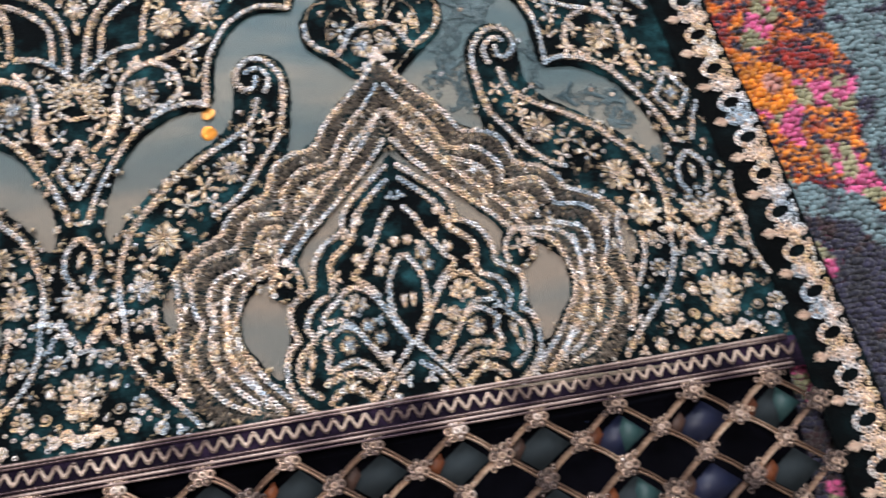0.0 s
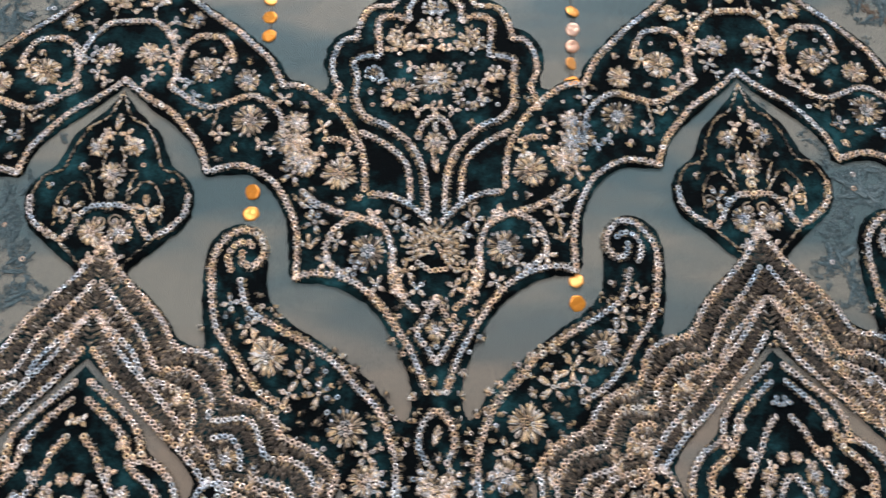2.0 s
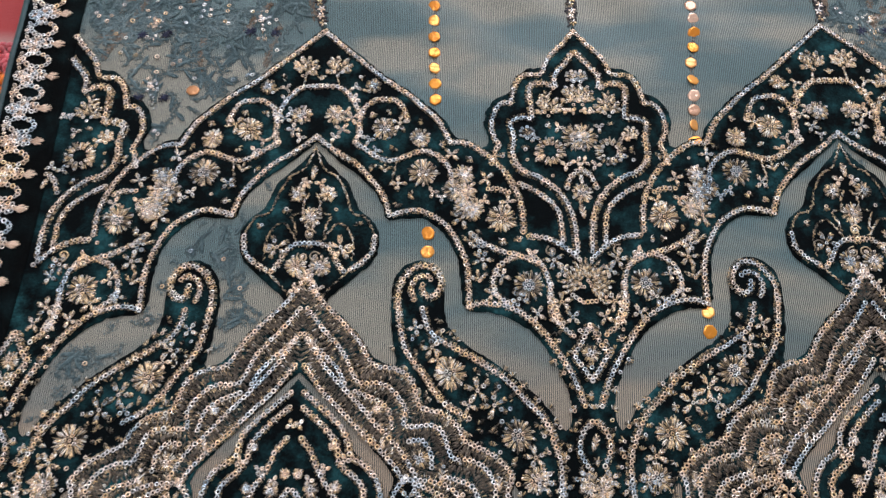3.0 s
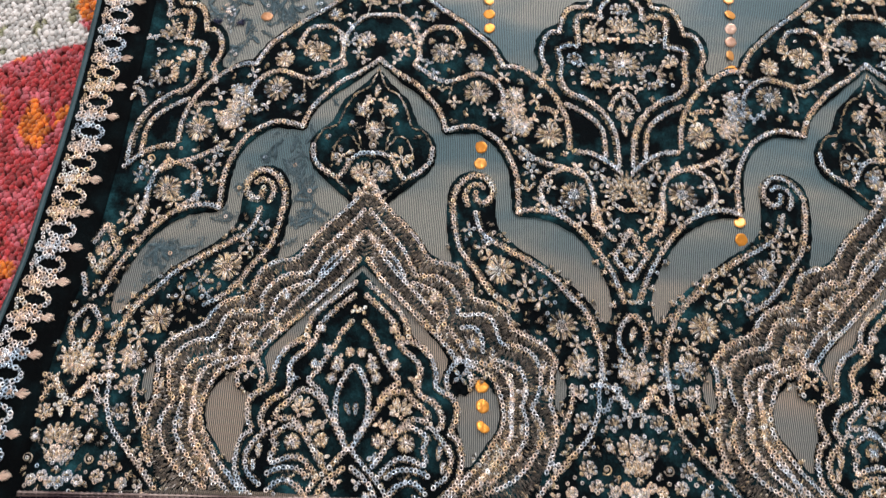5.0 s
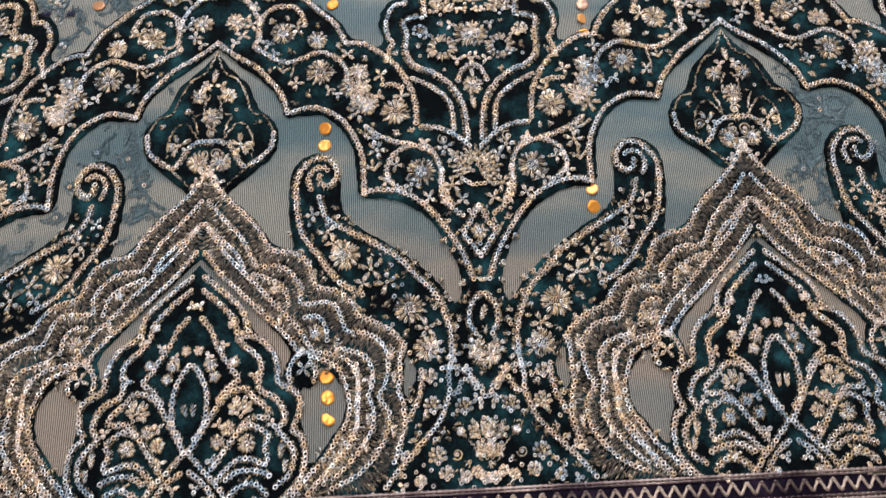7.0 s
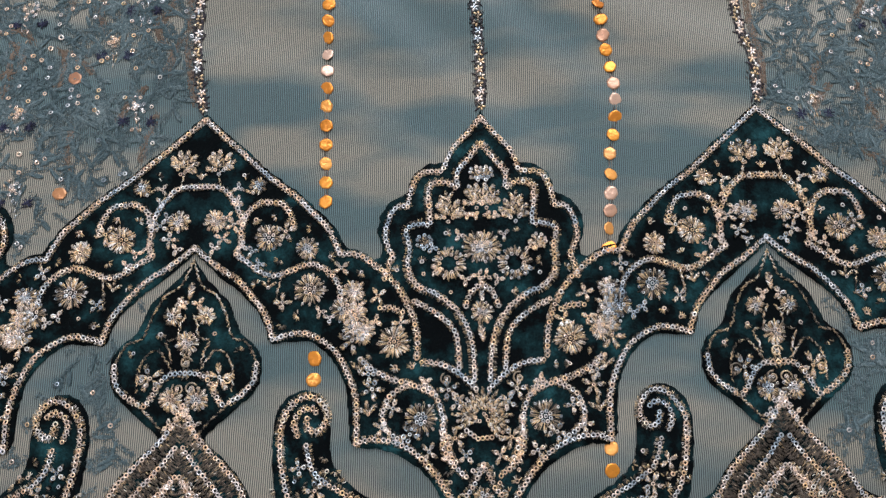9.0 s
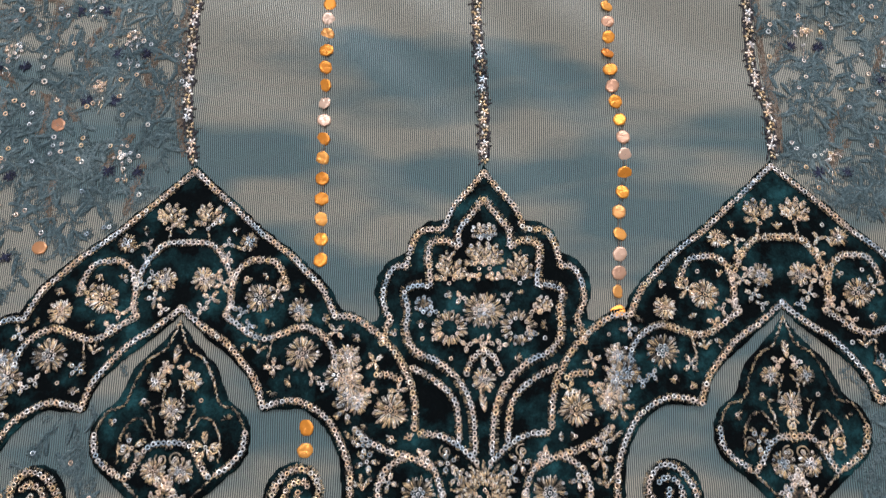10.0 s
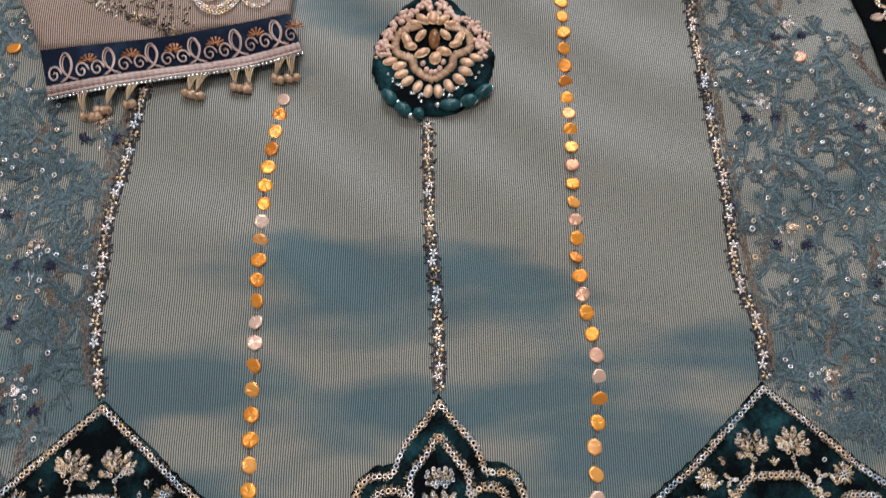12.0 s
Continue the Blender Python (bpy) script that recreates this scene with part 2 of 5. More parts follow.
def cord(pile, pts, r, z=0.0, sides=5, twist=False):
    """A round cord along a line (x, y) or (x, y, z)."""
    xy, h = smooth_line(pts, 1.2 * MM if not twist else 0.9 * MM)
    z = xy[:, 2] if xy.shape[1] > 2 else np.full(len(xy), z)
    a = np.arange(sides) * 2 * np.pi / sides
    v, f = [], []
    for i in range(len(xy)):
        k = r * (1 + (0.25 * math.sin(i * 2.1) if twist else 0))
        nx, ny = -math.sin(h[i]), math.cos(h[i])
        v += [(xy[i, 0] + k * math.cos(b) * nx, xy[i, 1] + k * math.cos(b) * ny, z[i] + k * math.sin(b)) for b in a]
        if i:
            f += [[(i - 1) * sides + j, (i - 1) * sides + (j + 1) % sides, i * sides + (j + 1) % sides, i * sides + j] for j in range(sides)]
    f += [list(range(sides))[::-1], [len(v) - sides + j for j in range(sides)]]
    pile.add(v, f)


def slab(name, loop, z0, z1, mat, grid=6 * MM, holes=(), keep=None, laid=True):
    """A cloth piece with thickness from its outline, holes cut through."""
    from mathutils.geometry import delaunay_2d_cdt
    loops = [np.asarray(loop, float), *[np.asarray(h, float) for h in holes]]
    verts, edges = [], []
    for lp in loops:
        o = len(verts)
        verts += [Vector(p) for p in lp]
        edges += [(o + i, o + (i + 1) % len(lp)) for i in range(len(lp))]
    lo, hi = loops[0].min(0), loops[0].max(0)
    verts += [Vector((x, y)) for x in np.arange(lo[0], hi[0], grid) for y in np.arange(lo[1], hi[1], grid)]
    v, _, tri, *_ = delaunay_2d_cdt(verts, edges, [], 0, 1e-6)
    v = np.array([tuple(p) for p in v])
    c = np.array([v[list(t)].mean(0) for t in tri])
    ok = within(c, loops[0])
    for lp in loops[1:]:
        ok &= ~within(c, lp)
    if keep:
        ok &= np.array([keep(*p) for p in c])
    tri = [list(t) for t, k in zip(tri, ok) if k]
    tri = [t if np.cross(v[t[1]] - v[t[0]], v[t[2]] - v[t[0]]) > 0 else t[::-1] for t in tri]
    used = sorted({i for t in tri for i in t})
    to = {i: n for n, i in enumerate(used)}
    tri = [[to[i] for i in t] for t in tri]
    p = v[used]
    n = len(p)
    halves = {(t[i], t[(i + 1) % 3]) for t in tri for i in range(3)}
    rim = [(a, b) for a, b in halves if (b, a) not in halves]
    pile = Pile()
    full = np.vstack([np.c_[p, np.full(n, z1)], np.c_[p, np.full(n, z0)]])
    pile.add(full, tri + [[b, a, a + n, b + n] for a, b in rim])
    me = pile.mesh(name, mat, laid)
    return me


def within(c, lp):
    x, y = c[:, 0], c[:, 1]
    ok = np.zeros(len(c), bool)
    for (x0, y0), (x1, y1) in zip(lp, np.roll(lp, -1, 0)):
        if y0 != y1:
            ok ^= ((y0 > y) != (y1 > y)) & (x < (x1 - x0) * (y - y0) / (y1 - y0) + x0)
    return ok


# ---------------------------------------------------------------- the room
def box(pile, a, b):
    (x0, y0, z0), (x1, y1, z1) = a, b
    v = [(x, y, z) for x in (x0, x1) for y in (y0, y1) for z in (z0, z1)]
    pile.add(v, [[0, 1, 3, 2], [4, 6, 7, 5], [0, 4, 5, 1], [2, 3, 7, 6], [0, 2, 6, 4], [1, 5, 7, 3]])


def block(name, boxes, mat, label, category):
    p = Pile()
    for a, b in boxes:
        box(p, a, b)
    return tagged(new(name, p.mesh(name, mat, False, False)), label, category, kind="structure")


F = -0.016
block("floor", [((-1.8, -1.8, F - 0.1), (1.8, 2.2, F - 0.006))], BOARDS, "plain brown floor beneath the patterned rug", "floor")
# ceiling and walls are unseen, added to close the space and reflect light
block("ceiling", [((-1.9, -1.9, 2.5), (1.9, 2.3, 2.6))], PLASTER, "plain off-white plastered ceiling", "ceiling")
block("wall_south", [((-1.8, -1.9, F - 0.1), (1.8, -1.8, 2.5))], PLASTER, "plain off-white plastered wall", "wall")
block("wall_west", [((-1.9, -1.9, F - 0.1), (-1.8, 2.3, 2.5))], PLASTER, "plain off-white plastered wall", "wall")
block("wall_east", [((1.8, -1.9, F - 0.1), (1.9, 2.3, 2.5))], PLASTER, "plain off-white plastered wall", "wall")
# unseen wall; its opening is assumed, to go with the added key lamp
block("wall_north", [((-1.8, 2.2, F - 0.1), (1.8, 2.3, 0.8)), ((-1.8, 2.2, 2.15), (1.8, 2.3, 2.5)), ((-1.8, 2.2, 0.8), (-0.6, 2.3, 2.15)), ((1.2, 2.2, 0.8), (1.8, 2.3, 2.15))], PLASTER, "plain off-white wall with an opening added behind the key lamp", "wall")

# ---------------------------------------------------------------- the rug
def rug_material():
    m, t, b = material("rug_wool")
    a = t.nodes.new("ShaderNodeVertexColor")
    a.layer_name = "Wool"
    g = t.nodes.new("ShaderNodeNewGeometry")
    mix = t.nodes.new("ShaderNodeMixRGB")
    mix.blend_type, mix.inputs[0].default_value = "MULTIPLY", 1.0
    t.links.new(a.outputs[0], mix.inputs[1])
    t.links.new(ramp(t, g.outputs["Random Per Island"], [(0.0, (0.55, 0.55, 0.55)), (1.0, (1.25, 1.2, 1.2))]), mix.inputs[2])
    t.links.new(mix.outputs[0], b.inputs["Base Color"])
    b.inputs["Roughness"].default_value = 0.9
    b.inputs["Sheen Weight"].default_value = 0.3
    bump(t, b, noise_of(t, 1500.0, 2.0), 0.6, 0.0008)
    return m


WOOL = rug_material()
RED, ROSE, ORANGE, CREAM = (0.50, 0.045, 0.05), (0.66, 0.14, 0.17), (0.82, 0.22, 0.02), (0.78, 0.76, 0.72)
INK, SEA, PINK, RUST, SAGE = (0.022, 0.022, 0.055), (0.17, 0.27, 0.30), (0.72, 0.12, 0.32), (0.52, 0.09, 0.025), (0.34, 0.34, 0.20)


BLOB = (0.334, 0.020)


def wool_colour(x, y):
    """The rug's blurred patches: red and cream to one side, orange, sea green and ink to the other."""
    n = noise.noise(Vector((x * 28, y * 28, 0.3)))
    k = noise.noise(Vector((x * 95, y * 95, 4.0)))
    j = noise.noise(Vector((x * 40, y * 40, 9.0)))
    if x < -0.2:
        if y > 0.12 + 0.41 * (x + 0.362) + 0.008 * n and x < -0.317 - 0.42 * (y - 0.139) + 0.012 * n:
            return CREAM if k > -0.35 else SAGE
        if j + 0.3 * k > 0.34:
            return ORANGE
        return ROSE if k > 0.05 else RED
    # middle part, under the tunic and net hem, set mostly to ink
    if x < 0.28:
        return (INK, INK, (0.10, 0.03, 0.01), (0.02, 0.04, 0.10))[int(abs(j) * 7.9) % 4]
    d = y + 0.45 * (x - 0.33) + 0.012 * n
    if d > -0.03 and x > 0.380 + 0.02 * n:
        return SEA if k > -0.2 else INK
    if d > -0.03:
        blob = math.hypot(x - BLOB[0], y - BLOB[1]) + 0.004 * k
        if blob < 0.015:
            return (0.50, 0.24, 0.20) if math.hypot(x - BLOB[0] - 0.004, y - BLOB[1] - 0.002) < 0.006 else (0.80, 0.27, 0.015)
        if j > 0.18:
            return PINK if k > 0 else SAGE
        return INK if (y * 150 - x * 40 + 1.8 * k + n) % 1.0 < 0.46 else (0.40, 0.03, 0.02) if j < -0.22 else ((0.85, 0.28, 0.03) if k + n > 0.15 else ORANGE if k > -0.2 else RUST)
    if d > -0.050:
        return SEA if k > -0.22 else (0.07, 0.10, 0.13)
    if j > 0.42:
        return PINK if k > 0.0 else SAGE
    return INK if k < 0.1 else (0.012, 0.014, 0.030) if n > 0 else (0.040, 0.018, 0.022)


def make_rug():
    root = tagged(new("rug"), "thick multicoloured woven rug with red, orange, teal and navy patches", "rug")
    base = Pile()
    nx, ny = 70, 60
    gx, gy = np.meshgrid(np.linspace(-0.75, 0.75, nx), np.linspace(-0.6, 0.75, ny), indexing="ij")
    v = np.stack([gx, gy, np.full_like(gx, F + 0.004)], -1).reshape(-1, 3)
    base.add(v, [[i * ny + j, (i + 1) * ny + j, (i + 1) * ny + j + 1, i * ny + j + 1] for i in range(nx - 1) for j in range(ny - 1)])
    box(base, (-0.75, -0.6, F - 0.005), (0.75, 0.75, F + 0.002))
    me = base.mesh("backing", WOOL, False)
    paint(me)
    part("backing", me, root)
    tufts = Pile()
    for x0, x1, y0, y1 in ((-0.42, -0.285, -0.16, 0.19), (0.27, 0.44, -0.22, 0.12), (-0.3, 0.3, -0.225, -0.105)):
        y = y0
        row = 0
        while y < y1:
            x = x0 + (row % 2) * 0.0018
            while x < x1:
                px, py = x + rng.normal(0, 0.0005), y + rng.normal(0, 0.0004)
                tv, tf = TUFT
                s = rng.uniform(0.8, 1.25)
                tufts.add(turned(tv * s, rng.normal(0.35 if x > 0 else 1.2, 0.35)) + (px, py, F + 0.0055 + rng.uniform(0, 0.0012)), tf)
                x += 0.0036
            y += 0.0026
            row += 1
    me = tufts.mesh("wool_pile", WOOL, False)
    paint(me)
    part("wool_pile", me, root, kind="stuff")
    return root


def paint(me):
    lay = me.color_attributes.new("Wool", "FLOAT_COLOR", "POINT")
    co = np.empty(len(me.vertices) * 3)
    me.vertices.foreach_get("co", co)
    co = co.reshape(-1, 3)
    col = np.ones((len(co), 4))
    memo = {}
    for i, (x, y, z) in enumerate(co):
        key = (round(x * 600), round(y * 600))
        if key not in memo:
            memo[key] = wool_colour(x, y)
        col[i, :3] = memo[key]
    lay.data.foreach_set("color", col.ravel())


TUFT = ball(0.0021, 1.15, 0.72, 1.0, 6, 4)
make_rug()

# ---------------------------------------------------------------- the tunic: design lines, one quarter of the repeat, in millimetres
tunic = tagged(new("embroidered_tunic"), "teal organza tunic with velvet hem, heavy gold sequin embroidery, laid flat", "garment")
# name: (points, stitched side, stitch length); side None is a plain thread line
# the arch, the hook and the paisley beneath
ARCH = {
    "arch_upper": ([(-140, 131), (-136, 127), (-127, 120), (-118, 114), (-110, 105), (-104, 97), (-101, 89), (-100, 85)], 1, 1.0),
    "arch_lower": ([(-100, 85), (-94, 87), (-86, 88), (-78, 85), (-70, 79), (-64, 69), (-60, 58), (-59, 48), (-59, 36)], 1, 1.0),
    "arch_leaf": ([(-59, 36), (-53, 38), (-43, 37), (-32, 32), (-23, 23), (-16, 13), (-10, 3), (-6, -7), (-4, -13)], 1, 1.4),
    "hook_outer": ([(-94, 36), (-94, 45), (-91, 52), (-86, 57), (-79, 58), (-74, 53), (-73, 47), (-77, 42), (-81, 43), (-82, 48)], 1, 1.8),
    "hook_inner": ([(-86, 40), (-88, 46), (-86, 51), (-81, 53), (-78, 51)], 0, 0),
    "paisley_left": ([(-94, 36), (-93, 27), (-90, 16), (-87, 11), (-81, 3), (-75, -6), (-68, -13), (-59, -18)], 1, 1.6),
    "paisley_right": ([(-82, 36), (-80, 28), (-76, 22), (-65, 15), (-53, 8), (-40, -1), (-32, -10), (-24, -18), (-19, -29), (-16, -41), (-17, -56)], 1, 2.0),
}
# the scalloped bands of the dome
DOME = {
    "dome_a": ([(-140, 55), (-136, 46), (-130, 38), (-120, 28), (-112, 19), (-105, 8), (-95, 6), (-87, 1), (-84, -7), (-81, -13), (-71, -16), (-64, -22), (-61, -28), (-53, -32), (-46, -36), (-42, -40), (-39, -44)], -1, 1.8),
    "dome_b": ([(-138, 36), (-133, 29), (-126, 21), (-119, 13), (-112, 0), (-102, -1), (-95, -5), (-89, -13), (-89, -21), (-76, -21), (-71, -25), (-68, -33), (-66, -36), (-58, -37), (-51, -41), (-47, -48), (-47, -57), (-49, -64), (-51, -68), (-47, -74), (-46, -79), (-48, -87), (-53, -95), (-61, -103), (-72, -108)], -1, 2.0),
    "dome_c": ([(-139, 23), (-133, 14), (-127, 6), (-117, -5), (-109, -13), (-100, -23), (-91, -32), (-84, -43)], 1, 2.4),
    "dome_c_short": ([(-137, 21), (-129, 13), (-122, 6), (-118, -1)], 1, 2.0),
    "dome_d": ([(-138, 8), (-129, -4), (-120, -13), (-109, -24), (-100, -32), (-92, -41), (-89, -46)], 1, 3.0),
    "wing_a": ([(-88, -45), (-76, -46), (-66, -50), (-61, -60), (-61, -73), (-62, -84), (-67, -93), (-75, -101), (-83, -110)], 1, 3.2),
    "wing_b": ([(-84, -47), (-76, -50), (-71, -53), (-68, -59), (-65, -70), (-66, -79), (-71, -87), (-76, -95), (-82, -101), (-90, -110)], 1, 2.6),
    "curl": ([(-88, -44), (-92, -49), (-94, -54), (-93, -59)], 0, 0),
    "curl_small": ([(-84, -50), (-81, -54), (-82, -59)], 1, 1.6),
    "dome_a_low": ([(-39, -44), (-41, -50), (-41, -59), (-42, -65), (-40, -71), (-39, -81), (-41, -89), (-44, -98)], -1, 1.8),
    "scallop_one": ([(-113, -5), (-103, -9), (-97, -14), (-95, -22)], -1, 2.0),
    "scallop_two": ([(-87, -28), (-81, -28), (-77, -33), (-76, -40)], -1, 2.0),
    "scallop_three": ([(-70, -44), (-63, -46), (-58, -48), (-55, -53), (-54, -60), (-56, -67)], -1, 2.0),
    "scallop_four": ([(-62, -52), (-61, -62), (-62, -72), (-61, -80), (-66, -88), (-72, -97), (-76, -106)], -1, 2.0),
    "scallop_five": ([(-56, -67), (-54, -73), (-54, -82), (-58, -89), (-65, -98), (-72, -104)], -1, 2.0),
}
# the star with its fans in each dome
STAR = {
    "star_a": ([(-137, -5), (-130, -11), (-124, -16), (-118, -22), (-115, -28), (-114, -34), (-111, -36), (-105, -40), (-101, -46), (-99, -53), (-99, -58), (-95, -61), (-90, -64), (-88, -69), (-89, -76), (-91, -81), (-87, -84), (-85, -92), (-86, -101), (-90, -107), (-96, -113)], -1, 1.2),
    "star_b": ([(-137, -12), (-131, -17), (-125, -23), (-120, -29), (-119, -36), (-115, -41), (-110, -45), (-107, -50), (-108, -59), (-106, -63), (-101, -65), (-97, -69), (-95, -76), (-98, -81), (-95, -84), (-91, -89), (-90, -94), (-92, -101), (-98, -106)], -1, 1.2),
    "star_c": ([(-137, -26), (-132, -32), (-129, -39), (-124, -47), (-121, -52), (-117, -56), (-122, -60), (-127, -66)], 0, 0),
    "leaf": ([(-139, -49), (-136, -53), (-132, -63), (-133, -77), (-137, -83)], 0, 0),
    "petal": ([(-139, -89), (-134, -81), (-129, -72), (-122, -63), (-114, -61), (-109, -66), (-103, -71), (-103, -75), (-111, -75), (-116, -80), (-121, -87), (-125, -93), (-128, -97)], -1, 1.2),
    "cross": ([(-139, -89), (-132, -97), (-125, -104), (-121, -110)], 0, 0),
    "triangle": ([(-138, -98), (-131, -103), (-127, -109), (-125, -113)], 0, 0),
    "fan_one": ([(-116, -80), (-111, -78), (-106, -80), (-102, -84), (-104, -88), (-102, -93), (-103, -96)], -1, 1.4),
    "fan_two": ([(-125, -102), (-121, -97), (-115, -93), (-108, -94), (-104, -96)], -1, 1.4),
    "fan_three": ([(-121, -102), (-117, -99), (-112, -98), (-105, -99), (-101, -101)], -1, 1.4),
    "fan_four": ([(-120, -111), (-117, -107), (-111, -104), (-106, -105), (-102, -109)], -1, 1.4),
}
# the onion bud under each arch
MEDALLION = {
    "onion_edge": ([(-140, 124), (-135, 112), (-128, 107), (-123, 98), (-119, 87), (-112, 84), (-107, 75)], None, 0),
    "onion_side": ([(-107, 74), (-108, 66), (-113, 60), (-119, 56)], 0, 0),
    "onion_foot": ([(-119, 56), (-128, 47), (-133, 41)], None, 0),
    "onion_arch": ([(-140, 70), (-136, 70), (-132, 69), (-128, 65), (-125, 59), (-122, 55)], 0, 0),
    "onion_curl": ([(-133, 72), (-130, 77), (-126, 81), (-121, 78), (-118, 71), (-118, 62)], None, 0),
    "onion_bell": ([(-138, 97), (-136, 93), (-135, 87), (-130, 85), (-132, 80), (-133, 75)], None, 0),
    "onion_stem": ([(-139, 83), (-139, 75), (-139, 67)], None, 0),
}
# the pointed top of the velvet with its scrolls
PEAK = {
    "peak": ([(-140, 198), (-127, 186), (-115, 175), (-104, 165), (-92, 156), (-83, 147), (-76, 140), (-72, 133), (-69, 126)], -1, 1.0),
    "valley": ([(-69, 126), (-60, 125), (-52, 120), (-44, 113), (-38, 105), (-33, 94), (-31, 84), (-31, 75)], 1, 1.2),
    "sprig": ([(-140, 162), (-135, 162), (-129, 161), (-124, 156), (-121, 151), (-118, 144), (-118, 137), (-118, 131), (-120, 127)], 1, 1.2),
    "sprig_bud": ([(-130, 161), (-131, 167), (-131, 171)], None, 0),
    "scroll_one": ([(-117, 142), (-115, 149), (-109, 153), (-104, 153), (-98, 152), (-94, 146), (-92, 140)], 1, 1.2),
    "scroll_two": ([(-120, 127), (-114, 123), (-109, 119), (-101, 116), (-93, 118), (-85, 121), (-79, 120), (-73, 116), (-69, 110), (-68, 103)], 1, 1.2),
    "scroll_tip": ([(-97, 117), (-98, 111), (-99, 104), (-97, 100)], None, 0),
}
# the finial and the branching below it
FINIAL = {
    "finial_outer": ([(0, 196), (-9, 185), (-15, 178), (-18, 170), (-20, 167), (-26, 167), (-31, 165), (-34, 159), (-36, 151), (-36, 149), (-41, 149), (-45, 144), (-47, 135), (-45, 127), (-43, 124), (-45, 121), (-46, 116), (-47, 113)], 0, 0),
    "finial_inner": ([(0, 182), (-7, 173), (-12, 166), (-12, 158), (-17, 161), (-25, 160), (-26, 152), (-25, 140), (-29, 140), (-34, 139), (-37, 136), (-35, 128), (-36, 120), (-34, 113), (-29, 108), (-23, 106), (-14, 99), (-8, 91), (-5, 81), (-4, 70), (-4, 64)], -1, 2.0),
    "vee_low": ([(-29, 73), (-20, 72), (-12, 68), (-6, 63), (-3, 60)], -1, 1.2),
    "vee_leaf": ([(-33, 102), (-25, 98), (-16, 91), (-12, 83), (-11, 70)], 1, 1.0),
    "finial_heart": ([(0, 110), (-5, 106), (-8, 99)], 1, 1.0),
    "branch_one": ([(-58, 75), (-52, 70), (-42, 65), (-34, 63), (-27, 60), (-22, 57)], 1, 1.2),
    "branch_ring": ([(-34, 63), (-42, 59), (-46, 53), (-47, 47), (-45, 42), (-38, 37)], 1, 1.2),
    "branch_stem": ([(-28, 64), (-22, 57), (-19, 49), (-18, 40), (-16, 33), (-13, 27)], 1, 1.0),
    "branch_top": ([(-38, 97), (-43, 99), (-49, 99)], 0, 0),
    "branch_low": ([(-18, 47), (-19, 37), (-17, 30), (-13, 25), (-8, 21)], 1, 1.0),
    "diamond": ([(0, 26), (-5, 16), (-8, 12), (-4, 5), (0, -1)], -1, 1.8),
}
# the sprays above the hem
HEM = {
    "tail": ([(-17, -55), (-18, -61), (-18, -68), (-23, -81), (-31, -90), (-42, -102), (-48, -109)], 0, 0),
    "tail_short": ([(-31, -56), (-31, -64), (-33, -71), (-37, -79)], 0, 0),
    "hem_loop": ([(-18, -68), (-14, -68), (-11, -62), (-5, -63), (-1, -70)], 1, 1.0),
    "hem_arch": ([(-5, -66), (-8, -59), (-14, -56), (-21, -56)], 1, 1.0),
    "hem_scroll": ([(-4, -99), (-7, -93), (-12, -87), (-16, -84), (-14, -82), (-12, -83)], None, 0),
    "heart": ([(-1, -20), (-6, -26), (-7, -34), (-4, -40)], -1, 1.4),
}
LINES = {**ARCH, **DOME, **STAR, **MEDALLION, **PEAK, **FINIAL, **HEM}
# sheer windows cut in the velvet
WINDOWS = [
    [(-140, 128), (-127, 116), (-111, 103), (-104, 93), (-102, 83), (-94, 84), (-83, 85), (-72, 77), (-65, 65), (-63, 53), (-62, 34), (-46, 34), (-32, 27), (-23, 18), (-15, 4), (-10, -10), (-10, -21), (-14, -25), (-21, -13), (-33, -2), (-46, 8), (-63, 19), (-71, 29), (-71, 48), (-78, 61), (-89, 61), (-97, 52), (-98, 36), (-96, 19), (-93, 6), (-101, 9), (-106, 12), (-111, 21), (-122, 33), (-131, 39), (-124, 46), (-115, 54), (-106, 62), (-104, 74), (-108, 83), (-115, 88), (-118, 94), (-121, 103), (-128, 110), (-134, 116), (-140, 125)],
    [(-140, 5), (-137, 2), (-121, -14), (-106, -29), (-93, -43), (-95, -50), (-98, -59), (-100, -47), (-108, -36), (-112, -33), (-115, -27), (-124, -17), (-137, -2), (-140, 1)],
    [(-80, -51), (-73, -56), (-67, -64), (-67, -77), (-74, -87), (-83, -99), (-84, -88), (-88, -77), (-88, -67), (-89, -62), (-83, -62), (-80, -58)],
    [(-39, -47), (-35, -50), (-33, -59), (-36, -67), (-38, -69), (-40, -65), (-39, -56)],
]
